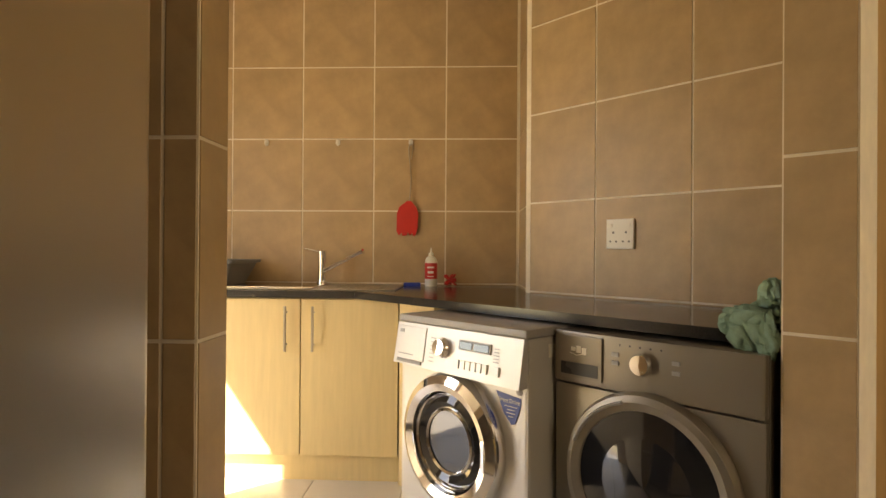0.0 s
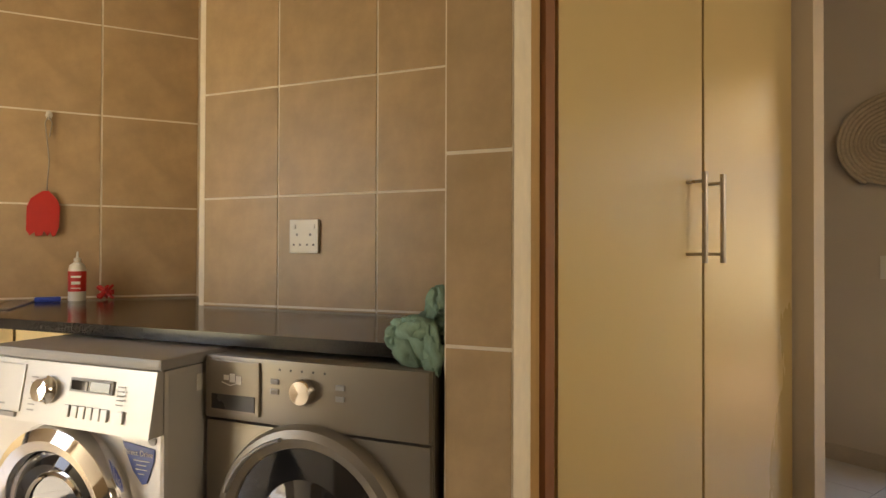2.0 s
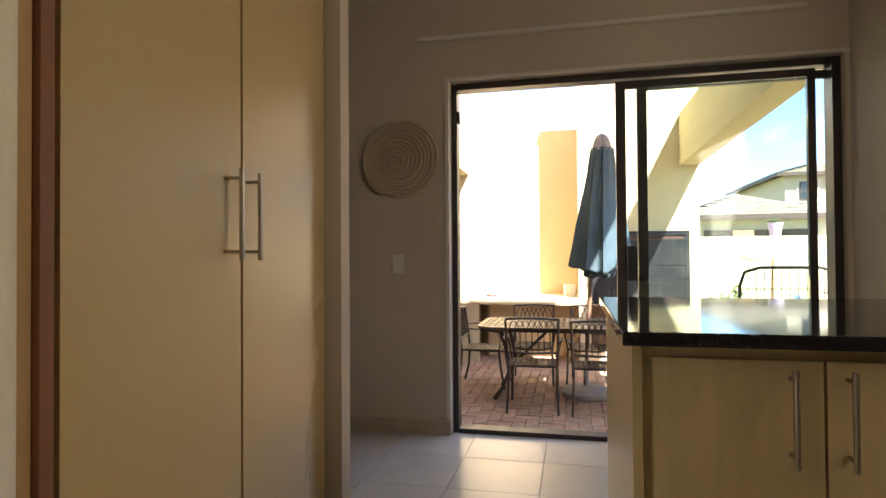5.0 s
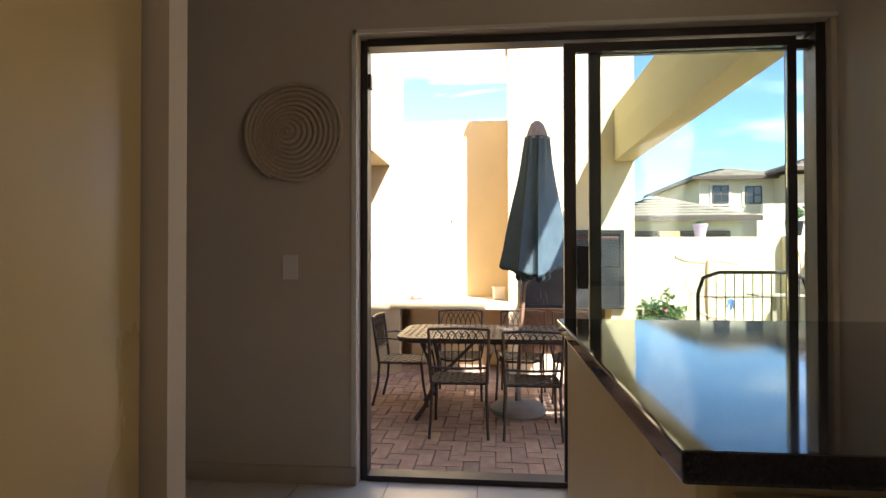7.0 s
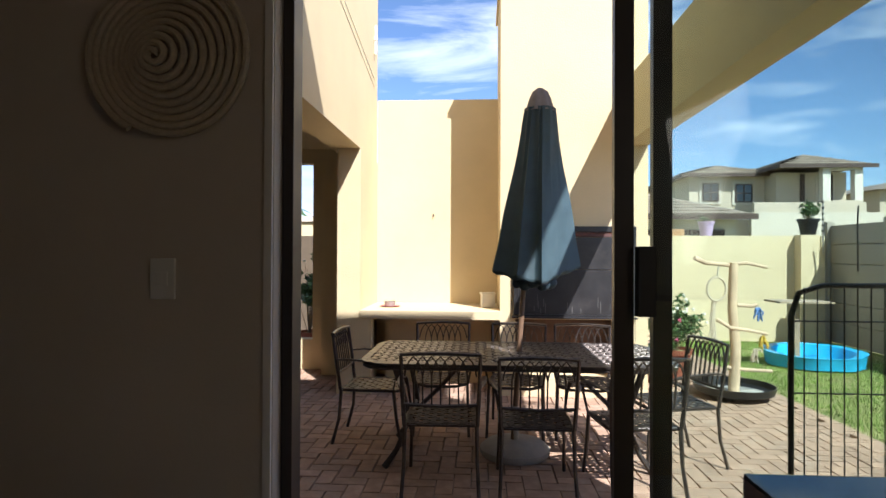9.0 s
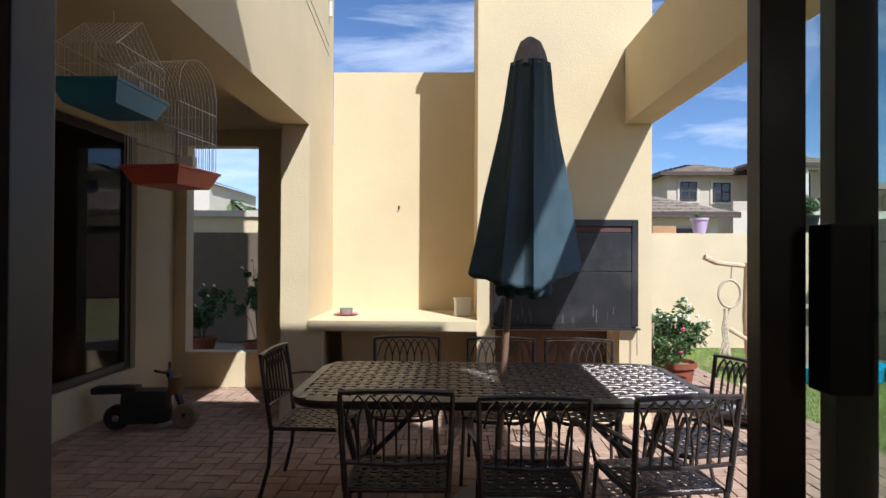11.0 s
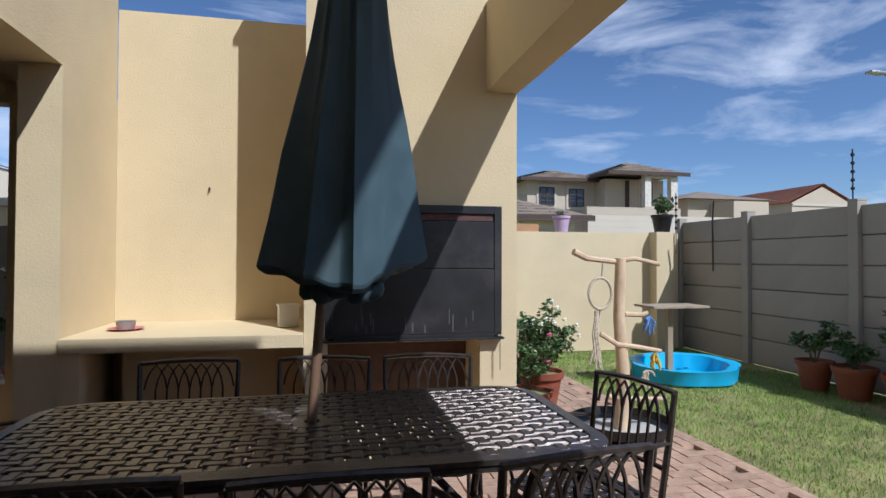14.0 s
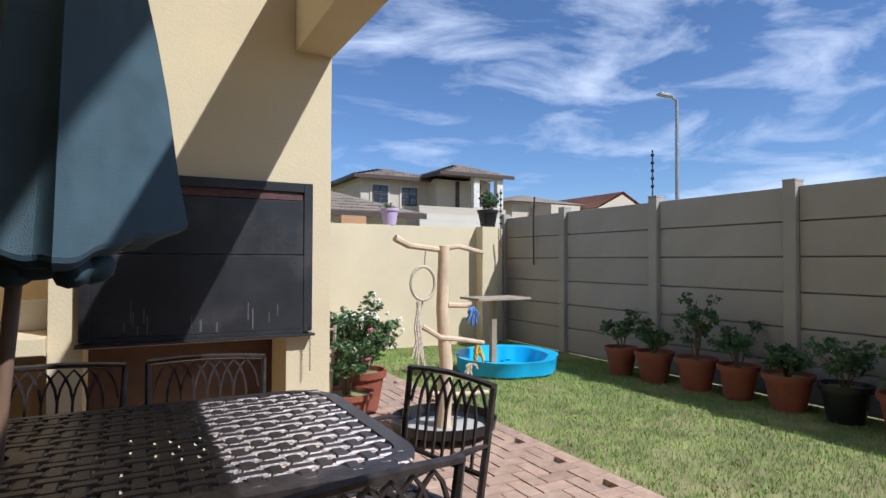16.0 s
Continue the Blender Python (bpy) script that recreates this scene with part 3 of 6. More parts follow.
wm = thing("washing_machine", D @ pose(0.014, -0.095, 0.0), "silver front-loading washing machine with a chrome door ring", "washing machine")
part("cabinet", box(0.005, 0.600, -0.655, -0.06, 0.02, 0.835, 0.012), WM_SILVER, wm)
part("top", box(0.002, 0.603, -0.668, -0.05, 0.836, 0.862, 0.008), GREY_PLASTIC, wm, "grey worktop lid")
bm = bmesh.new()
for z0, z1, y0, y1 in ((0.69, 0.835, -0.692, -0.670),):
    vs = [bm.verts.new(p) for p in ((0.008, -0.656, 0.69), (0.597, -0.656, 0.69), (0.597, -0.696, 0.69), (0.008, -0.696, 0.69), (0.008, -0.656, 0.835), (0.597, -0.656, 0.835), (0.597, -0.672, 0.835), (0.008, -0.672, 0.835))]
    for f in ((0, 1, 2, 3), (4, 7, 6, 5), (3, 2, 6, 7), (0, 3, 7, 4), (1, 5, 6, 2), (0, 4, 5, 1)):
        bm.faces.new([vs[k] for k in f])
bmesh.ops.recalc_face_normals(bm, faces=bm.faces)
part("control_panel", bm, WM_SILVER, wm)
tilt = pose(0, -0.684, 0.762, -9.4, 0, 0)
part("drawer", bx(bmesh.new(), 0.02, 0.17, -0.004, 0.004, -0.052, 0.062, 0.003, tilt), WM_SILVER, wm, "detergent drawer front")
part("drawer_grip", bx(bmesh.new(), 0.03, 0.16, -0.006, 0.004, -0.066, -0.054, 0.002, tilt), GREY_PLASTIC, wm)
k1 = part("dial", lathe(bmesh.new(), [(0.034, 0), (0.034, 0.006), (0.030, 0.010), (0.026, 0.026), (0.0, 0.028)], 28, tilt @ disc_m(0.262, -0.003, 0.008)), CHROME, wm, "round programme dial", True)
part("display", bx(bmesh.new(), 0.335, 0.475, -0.005, 0.003, 0.012, 0.044, 0.002, tilt), GREY_PLASTIC, wm)
for a, b in ((0.343, 0.395), (0.405, 0.467)):
    part("display_window", bx(bmesh.new(), a, b, -0.007, 0.0, 0.017, 0.038, 0, tilt), DARK_GLASS, wm)
for k in range(5):
    part("button", bx(bmesh.new(), 0.352 + k * 0.024, 0.372 + k * 0.024, -0.006, 0.002, -0.048, -0.020, 0.002, tilt), WM_SILVER, wm)
for a in (0.325, 0.498):
    part("button", bx(bmesh.new(), a, a + 0.019, -0.006, 0.002, -0.048, -0.020, 0.002, tilt), WM_SILVER, wm)
for k in range(7):
    part("panel_mark", bx(bmesh.new(), 0.20, 0.222, -0.0048, -0.0035, -0.045 + 0.013 * k, -0.042 + 0.013 * k, 0, tilt), GREY_PLASTIC, wm)
for k in range(5):
    part("panel_mark", bx(bmesh.new(), 0.49, 0.512, -0.0048, -0.0035, -0.008 + 0.010 * k, -0.005 + 0.010 * k, 0, tilt), GREY_PLASTIC, wm)
part("panel_mark", bx(bmesh.new(), 0.035, 0.115, -0.0052, -0.0035, -0.038, -0.034, 0, tilt), GREY_PLASTIC, wm)
part("maker_badge", bx(bmesh.new(), 0.03, 0.052, -0.0052, -0.0035, 0.038, 0.050, 0, tilt), GREY_PLASTIC, wm)
cz = 0.468
door = part("door", lathe(bmesh.new(), [(0.222, 0), (0.226, 0.02), (0.216, 0.046), (0.19, 0.060), (0.165, 0.052), (0.158, 0.034), (0.158, 0.004)], 56, disc_m(0.295, -0.656, cz), True), CHROME, wm, "chrome porthole door ring", True)
part("porthole_glass", lathe(bmesh.new(), [(0.157, 0.03), (0.13, 0.045), (0.10, 0.03), (0.05, -0.0), (0, -0.01)], 48, disc_m(0.295, -0.656, cz)), DARK_GLASS, door, "domed dark glass", True)
part("inner_ring", lathe(bmesh.new(), [(0.098, 0.034), (0.104, 0.040), (0.110, 0.034), (0.104, 0.030)], 48, disc_m(0.295, -0.656, cz), True), CHROME, door, "", True)
part("drum_ring", lathe(bmesh.new(), [(0.150, 0.030), (0.156, 0.037), (0.158, 0.030), (0.154, 0.024)], 48, disc_m(0.295, -0.656, cz), True), CHROME, door, "", True)
part("door_latch", bx(bmesh.new(), 0.462, 0.482, -0.716, -0.690, cz - 0.05, cz + 0.05, 0.006), CHROME, door)
bm = bmesh.new()
vs = [bm.verts.new((a, -0.6565, b)) for a, b in ((0.475, 0.664), (0.575, 0.655), (0.572, 0.625), (0.552, 0.575), (0.538, 0.571), (0.508, 0.600))]
bm.faces.new(vs)
r = bmesh.ops.extrude_face_region(bm, geom=bm.faces[:])
bmesh.ops.translate(bm, vec=(0, -0.0012, 0), verts=[v for v in r["geom"] if isinstance(v, bmesh.types.BMVert)])
bmesh.ops.recalc_face_normals(bm, faces=bm.faces)
part("sticker", bm, LABEL_BLUE, wm, "blue sticker with white words")


def words(name, text, size, m, material, parent, label=""):
    cu = bpy.data.curves.new(name, "FONT")
    cu.body, cu.size, cu.extrude, cu.align_x = text, size, 0.0002, "CENTER"
    tmp = bpy.data.objects.new(name + "_tmp", cu)
    me = bpy.data.meshes.new_from_object(tmp)
    bpy.data.objects.remove(tmp)
    me.name = name
    me.materials.clear()
    me.materials.append(material)
    ob = new(name, me)
    ob.matrix_basis = m
    ob.parent = parent
    if label:
        ob["label"] = label
    return ob


words("sticker_text", "Direct Drive", 0.018, pose(0.524, -0.6585, 0.636, 90, 0, 0), WHITE_PLASTIC, wm)
bm = bmesh.new()
for k, w in enumerate((0.05, 0.03, 0.035, 0.018)):
    bx(bm, 0.535 - w / 2, 0.535 + w / 2, -0.6588, -0.6578, 0.624 - k * 0.010, 0.626 - k * 0.010)
part("sticker_lines", bm, WHITE_PLASTIC, wm)
part("badge", lathe(bmesh.new(), [(0.012, 0), (0.012, 0.002), (0, 0.003)], 16, disc_m(0.567, -0.656, 0.675)), GREY_PLASTIC, wm)
part("service_flap", box(0.03, 0.13, -0.660, -0.654, 0.04, 0.12, 0.003), WM_SILVER, wm)
part("side_sticker", box(0.600, 0.6015, -0.56, -0.53, 0.77, 0.81), WHITE_PLASTIC, wm)

dr = thing("tumble_dryer", D @ pose(0.622, -0.015, 0.0), "dark silver tumble dryer with a round door", "tumble dryer")
part("cabinet", box(0.004, 0.598, -0.60, -0.06, 0.02, 0.858, 0.02), DRYER_GREY, dr)
bm = box(0.006, 0.596, -0.628, -0.601, 0.706, 0.858, 0.012)
part("control_panel", bm, DRYER_GREY, dr, smooth=True)
part("front_panel", box(0.006, 0.596, -0.622, -0.601, 0.03, 0.701, 0.010), DRYER_GREY, dr, smooth=True)
part("drawer", box(0.024, 0.172, -0.634, -0.6285, 0.722, 0.848, 0.003), DRYER_GREY, dr, "filter drawer front")
part("drawer_recess", box(0.034, 0.160, -0.6355, -0.634, 0.732, 0.768, 0.001), DARK_PLASTIC, dr)
part("dial", lathe(bmesh.new(), [(0.031, 0), (0.031, 0.01), (0.026, 0.022), (0, 0.023)], 28, disc_m(0.292, -0.628, 0.792)), CHROME, dr, "round chrome dial", True)
for a, b in ((0.212, 0.808), (0.212, 0.785), (0.385, 0.808), (0.385, 0.783)):
    part("button", box(a - 0.011, a + 0.011, -0.632, -0.6275, b - 0.006, b + 0.006, 0.002), GREY_PLASTIC, dr)
for k in range(5):
    part("indicator_lamp", lathe(bmesh.new(), [(0.003, 0), (0, 0.0008)], 8, disc_m(0.225 + 0.030 * k, -0.6285, 0.836)), DARK_PLASTIC, dr)
bm = bmesh.new()
for k in range(3):
    bx(bm, 0.07 + 0.018 * k, 0.085 + 0.018 * k, -0.6352, -0.634, 0.802 - 0.004 * k, 0.814 + 0.004 * (k % 2))
tube(bm, [(0.065, -0.6355, 0.797), (0.09, -0.6355, 0.790), (0.125, -0.6355, 0.802)], 0.0012, 4)
part("logo_bars", bm, WHITE_PLASTIC, dr, "pale scripted mark")
part("panel_seam", tube(bmesh.new(), [(0.01, -0.6235, 0.752), (0.08, -0.6235, 0.735), (0.18, -0.6235, 0.728), (0.25, -0.6235, 0.733)], 0.0014, 4), DARK_PLASTIC, dr)
door = part("door", lathe(bmesh.new(), [(0.248, 0), (0.248, 0.014), (0.240, 0.028), (0.222, 0.034), (0.200, 0.026), (0.192, 0.004)], 56, disc_m(0.306, -0.621, 0.472), True), DRYER_GREY, dr, "round dark silver door", True)
part("door_window", lathe(bmesh.new(), [(0.200, 0.020), (0.192, 0.014), (0.17, 0.008), (0.12, 0.022), (0, 0.028)], 48, disc_m(0.306, -0.621, 0.472)), DARK_GLASS, door, "dark glass", True)
bm = bmesh.new()
tube(bm, [(0.306 + 0.222 * math.cos(a), -0.657, 0.472 + 0.222 * math.sin(a)) for a in [radians(105 + 6 * k) for k in range(10)]], [0.010] * 10, 8, 0.5)
part("door_grip", bm, GREY_PLASTIC, door, "", True)

# ---- on the kitchen wall ----
bk = thing("woven_basket", pose(-0.557, 3.932, 1.70), "shallow coiled straw basket hung on the wall", "basket")
bm = bmesh.new()
pts = []
for k in range(420):
    a = k * 0.16
    rr = 0.006 + 0.0225 * a / (2 * math.pi)
    wav = 1 + 0.012 * math.sin(3 * a) * rr / 0.24
    q = rr / 0.24
    pts.append((rr * wav * math.cos(a) + 0.030 * q - 0.034, -0.014 - 0.055 * math.exp(-(q / 0.42) ** 2) - 0.012 * q * q * (1 + math.sin(2 * a + 0.6)), rr * wav * math.sin(a) + 0.014 * q - 0.016))
tube(bm, pts, 0.0108, 8)
part("coil", bm, BASKET, bk, smooth=True)
sw = thing("light_switch", pose(-0.59, 3.935, 1.045), "white rectangular wall switch plate", "light switch")
part("plate", box(-0.037, 0.037, -0.010, 0.0, -0.06, 0.06, 0.003), WHITE_PLASTIC, sw)
part("rocker", box(-0.018, 0.018, -0.013, -0.0095, -0.02, 0.02, 0.002), WHITE_PLASTIC, sw)
ku = thing("passage_cabinet", pose(0, 0, 0), "dark kitchen cabinet at the end of the passage", "kitchen cupboard")
part("body", box(-3.19, -2.6, 2.70, 4.05, 0.0, 0.88, 0.004), MAPLE_EDGE, ku)
part("top", box(-3.19, -2.56, 2.67, 3.995, 0.88, 0.92, 0.003), GRANITE, ku)

# ---- sliding door ----
sd = thing("sliding_door", pose(0, 0, 0), "dark bronze aluminium sliding patio door, half open", "door")
f = bmesh.new()
bx(f, -0.258, -0.224, 4.0, 4.085, 0.0, 2.165, 0.003)
bx(f, 1.86, 1.903, 3.975, 4.085, 0.0, 2.165, 0.003)
bx(f, -0.224, 1.86, 3.985, 4.085, 2.128, 2.165, 0.003)
bx(f, -0.224, 1.86, 3.985, 4.085, 0.0, 0.028, 0.003)
part("frame", f, BRONZE, sd)
for y0, x0, x1 in ((3.990, 0.730, 1.785), (4.040, 0.855, 1.912)):
    f = bmesh.new()
    for a, b in ((x0, x0 + 0.056), (x1 - 0.04, x1)):
        bx(f, a, b, y0, y0 + 0.034, 0.03, 2.113, 0.002)
    bx(f, x0 + 0.056, x1 - 0.04, y0, y0 + 0.034, 0.03, 0.085, 0.002)
    bx(f, x0 + 0.056, x1 - 0.04, y0, y0 + 0.034, 2.07, 2.113, 0.002)
    leaf = part("leaf", f, BRONZE, sd, "dark bronze door leaf")
    g = part("pane", box(x0 + 0.056, x1 - 0.04, y0 + 0.014, y0 + 0.019, 0.085, 2.07), GLASS, leaf, "clear glass pane")
    g.visible_shadow = False
lk = part("lock_box", box(0.787, 0.837, 3.945, 3.989, 0.945, 1.145, 0.004), BLACK, sd, "black lock housing")
part("catch", box(-0.2235, -0.208, 4.005, 4.045, 1.93, 2.0, 0.002), BLACK, sd)

# ---- patio shell ----
UP = 5.7
structure("wall_upper_wing", box(-1.2, -0.89, 4.198, 9.10, 2.205, UP), PLASTER_OUT, label="cream plastered upper wall over the covered patio")
structure("patio_pillar", box(-1.125, -0.885, 8.14, 9.28, G, 2.204), PLASTER_OUT, label="cream plastered pillar")
structure("patio_pillar_back", box(-1.53, -1.126, 9.02, 9.349, G, 2.204), PLASTER_OUT)
structure("patio_end_wall", wall_with_holes("y", 9.35, 0.17, -2.84, -1.2, G, 2.42, [(-2.50, -1.735, 0.055, 2.245)]), PLASTER_OUT)
structure("patio_ceiling", box(-2.84, -1.2, 4.198, 9.52, 2.42, 2.57), PLASTER_OUT)
structure("upper_wing_mass", box(-5.0, -1.2, 4.198, 9.52, 2.57, UP), PLASTER_OUT)
structure("wing_wall", wall_with_holes("x", -2.84, 0.21, 4.198, 9.349, G, 2.57, [(5.4, 8.62, 0.03, 2.19)]), PLASTER_OUT, label="plastered house wall with a large window")
structure("niche_wall", box(-0.884, 0.544, 9.10, 9.30, G, 2.95), PLASTER_OUT, label="cream plastered wall behind the serving shelf")
structure("chimney_breast", wall_with_holes("y", 8.19, 1.12, 0.545, 2.02, G, 3.9, [(0.70, 1.75, -0.14, 0.465)]), PLASTER_OUT, label="cream plastered braai chimney")
structure("chimney_core", box(0.70, 1.75, 8.6, 9.2, -0.14, 0.465), SOOT)
structure("chimney_cap", box(0.52, 2.05, 8.16, 9.33, 3.9, 3.96), PLASTER_OUT)
structure("serving_shelf", box(-0.884, 0.544, 8.115, 9.099, 0.458, 0.545, 0.006), PLASTER_OUT, label="thick plastered serving shelf")
structure("shelf_front", wall_with_holes("y", 8.135, 0.12, -0.884, 0.544, G, 0.457, [(-0.77, 0.544, G, 0.452)]), PLASTER_OUT)
bm = bmesh.new()
bx(bm, -0.72, 0.69, 8.75, 8.85, G, 0.457)
structure("shelf_back", bm, PLASTER_OUT)
structure("patio_beam", box(1.79, 2.022, 4.198, 8.188, 2.222, 2.86), PLASTER_OUT, label="deep cream plastered beam across the patio")

# left wing window
wwin = thing("window_1", pose(0, 0, 0), "large dark aluminium window with closed curtains behind", "window")
wwin["kind"] = "structure"
f = bmesh.new()
for a, b, lo, hi in ((5.4, 5.46, 0.03, 2.19), (6.90, 7.02, 0.03, 2.19), (8.53, 8.62, 0.03, 2.19), (5.46, 6.90, 0.03, 0.10), (7.02, 8.53, 0.03, 0.10), (5.46, 6.90, 2.12, 2.19), (7.02, 8.53, 2.12, 2.19)):
    bx(f, -2.76, -2.68, a, b, lo, hi, 0.002)
part("window_frame", f, BRONZE, wwin)
for a, b in ((5.46, 6.90), (7.02, 8.53)):
    pane = part("pane", box(-2.715, -2.709, a, b, 0.10, 2.12), GLASS, wwin, "clear glass pane")
    pane.visible_shadow = False
f = bmesh.new()
cv = []
for k in range(120):
    yy = 7.2 + 1.4 * k / 119
    xx = -2.93 + 0.035 * math.sin(k * 0.45) + 0.01 * math.sin(k * 1.3)
    cv.append((f.verts.new((xx, yy, 0.0)), f.verts.new((xx, yy, 2.3))))
for p, q in zip(cv, cv[1:]):
    f.faces.new((p[0], q[0], q[1], p[1]))
cu = tagged(link("curtain", f, CURTAIN), "grey drawn fabric curtain behind the wide window", "curtain")
# Black sheet painted in for the dark of the unlit room; no room is built.
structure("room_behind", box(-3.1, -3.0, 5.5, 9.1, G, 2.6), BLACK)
# ---- dining furniture ----
def make_chair(m, label):
    c = thing("dining_chair", m, label, "chair", "chairs round the patio table")
    # seat lattice
    for k in range(9):
        v = -0.20 + k * 0.05
        for lengthwise in (0, 1):
            bm = bmesh.new()
            for j in range(8):
                u, up = -0.20 + j * 0.05, 0.003 * ((j + k + lengthwise) % 2)
                if lengthwise:
                    bx(bm, v - 0.013, v + 0.013, u, u + 0.05, 0.425 + up, 0.431 + up)
                else:
                    bx(bm, u, u + 0.05, v - 0.013, v + 0.013, 0.425 + up, 0.431 + up)
            part("seat_slat", bm, CAST, c)
    bm = bmesh.new()
    tube(bm, [(-0.215, -0.19, 0.425), (-0.225, 0.0, 0.428), (-0.215, 0.20, 0.425), (-0.12, 0.235, 0.41), (0.12, 0.235, 0.41), (0.215, 0.20, 0.425), (0.225, 0.0, 0.428), (0.215, -0.19, 0.425), (-0.215, -0.19, 0.425)], 0.013, 6)
    part("seat_frame", bm, CAST, c, smooth=True)

    def by(z):
        return -0.215 - 0.13 * max(0, z - 0.43)
    # back frame
    bm = bmesh.new()
    tube(bm, [(-0.222, by(0.43), 0.43), (-0.232, by(0.65), 0.65), (-0.238, by(0.87), 0.862)], [0.014, 0.014, 0.012], 6)
    tube(bm, [(0.222, by(0.43), 0.43), (0.232, by(0.65), 0.65), (0.238, by(0.87), 0.862)], [0.014, 0.014, 0.012], 6)
    tube(bm, [(-0.242, by(0.87), 0.866), (-0.12, by(0.87) - 0.008, 0.874), (0, by(0.87) - 0.012, 0.877), (0.12, by(0.87) - 0.008, 0.874), (0.242, by(0.87), 0.866)], 0.015, 6, 0.8)
    tube(bm, [(-0.228, by(0.56), 0.560), (0, by(0.55) - 0.012, 0.552), (0.228, by(0.56), 0.560)], 0.011, 6)
    part("back_frame", bm, CAST, c, smooth=True)
    # interlaced pointed arches
    n = 8
    xs = [-0.215 + 0.43 * k / n for k in range(n + 1)]
    for k, x in enumerate(xs[1:-1]):
        part("back_bar", tube(bmesh.new(), [(x, by(0.56) - 0.006, 0.556), (x, by(0.75) - 0.006, 0.74)], 0.0065, 4), CAST, c)
    for k in range(n - 1):
        x0, x1 = xs[k], xs[k + 2]
        xm = (x0 + x1) / 2
        pts = []
        for s, e, order in ((x0, xm, 1), (x1, xm, -1)):
            half = [(s, by(0.74) - 0.006, 0.735), (s + (e - s) * 0.18, by(0.78) - 0.006, 0.785), (s + (e - s) * 0.5, by(0.82) - 0.006, 0.826), (e, by(0.86) - 0.006, 0.858)]
            pts += half if order == 1 else half[::-1][1:]
        part("back_arch", tube(bmesh.new(), pts, 0.0065, 4), CAST, c, "pointed arch of the backrest")
    for s in (-1, 1):
        bm = tube(bmesh.new(), [(s * 0.234, by(0.68), 0.665), (s * 0.262, -0.15, 0.675), (s * 0.272, 0.05, 0.665), (s * 0.262, 0.19, 0.635), (s * 0.245, 0.215, 0.56), (s * 0.222, 0.19, 0.43)], [0.011, 0.016, 0.018, 0.016, 0.010, 0.010], 6, 0.6)
        part("armrest", bm, CAST, c, smooth=True)
        bm = tube(bmesh.new(), [(s * 0.215, 0.19, 0.425), (s * 0.222, 0.215, 0.2), (s * 0.228, 0.255, 0.002)], [0.014, 0.012, 0.013], 6)
        part("leg", bm, CAST, c, smooth=True)
        bm = tube(bmesh.new(), [(s * 0.218, -0.21, 0.43), (s * 0.222, -0.225, 0.2), (s * 0.232, -0.275, 0.002)], [0.014, 0.012, 0.013], 6)
        part("leg", bm, CAST, c, smooth=True)
    return c


CH = "dark bronze cast aluminium armchair with an arched lattice back"
FLAT = Matrix.Diagonal((0.98, 1, 0.978, 1))
ch = make_chair(pose(0.108, 5.925, G, 0, 0, 1) @ FLAT, CH)
for x, y, a in ((0.682, 5.92, 0), (1.285, 5.955, 9), (0.03, 7.075, 182), (0.645, 7.045, 173), (1.180, 7.020, 173), (-0.485, 6.80, -92), (1.690, 6.450, 103)):
    copy_thing(ch, pose(x, y, G, 0, 0, a) @ FLAT)

TX0, TX1, TY0, TY1, TZ = -0.455, 1.635, 5.975, 6.985, G + 0.735
tb = thing("patio_table", pose(0, 0, 0), "long dark bronze cast aluminium table with a woven lattice top", "table")
bm = bmesh.new()
px, py = 0.060, 0.058
nx, ny = int((TX1 - TX0 - 0.12) / px), int((TY1 - TY0 - 0.12) / py)
ox, oy = (TX0 + TX1 - nx * px) / 2, (TY0 + TY1 - ny * py) / 2


def inside(x, y):
    cx, cy = abs(x - (TX0 + TX1) / 2) - ((TX1 - TX0) / 2 - 0.18), abs(y - (TY0 + TY1) / 2) - ((TY1 - TY0) / 2 - 0.18)
    return not (cx > 0 and cy > 0 and math.hypot(cx, cy) > 0.16)


cells = []
for i in range(nx + 1):
    for j in range(ny + 1):
        x, y = ox + i * px, oy + j * py
        if not inside(x, y) or math.hypot(x - 0.625, y - 6.49) < 0.04:
            continue
        up = (i + j) % 2
        cells.append((x - px * 0.62, x + px * 0.62, y - 0.0175, y + 0.0175, TZ - 0.010 + 0.004 * up, TZ - 0.004 + 0.004 * up))
        cells.append((x - 0.0175, x + 0.0175, y - py * 0.62, y + py * 0.62, TZ - 0.010 + 0.004 * (1 - up), TZ - 0.0045 + 0.004 * (1 - up)))
vv, ff = [], []
for x0, x1, y0, y1, z0, z1 in cells:
    b0 = len(vv)
    e = 0.004
    vv += [(x0, y0, z0), (x1, y0, z0), (x1, y1, z0), (x0, y1, z0), (x0 + e, y0 + e, z1), (x1 - e, y0 + e, z1), (x1 - e, y1 - e, z1), (x0 + e, y1 - e, z1)]
    ff += [(b0 + 3, b0 + 2, b0 + 1, b0), (b0 + 4, b0 + 5, b0 + 6, b0 + 7)] + [(b0 + k, b0 + (k + 1) % 4, b0 + 4 + (k + 1) % 4, b0 + 4 + k) for k in range(4)]
me = bpy.data.meshes.new("tabletop_lattice")
me.from_pydata(vv, [], ff)
me.materials.append(CAST)
lat = new("tabletop_lattice", me)
lat.parent = tb
tagged(lat, "woven lattice tabletop", kind="stuff")


def band(bm, outer, inner, z0, z1):
    n = len(outer) - 1
    vs = [[bm.verts.new((p[0], p[1], z)) for p in ring[:-1]] for ring, z in ((outer, z0), (outer, z1 - 0.006), (inner, z1), (inner, z0))]
    for a, b in zip(vs, vs[1:] + vs[:1]):
        for k in range(n):
            bm.faces.new((a[k], a[(k + 1) % n], b[(k + 1) % n], b[k]))
    return bm


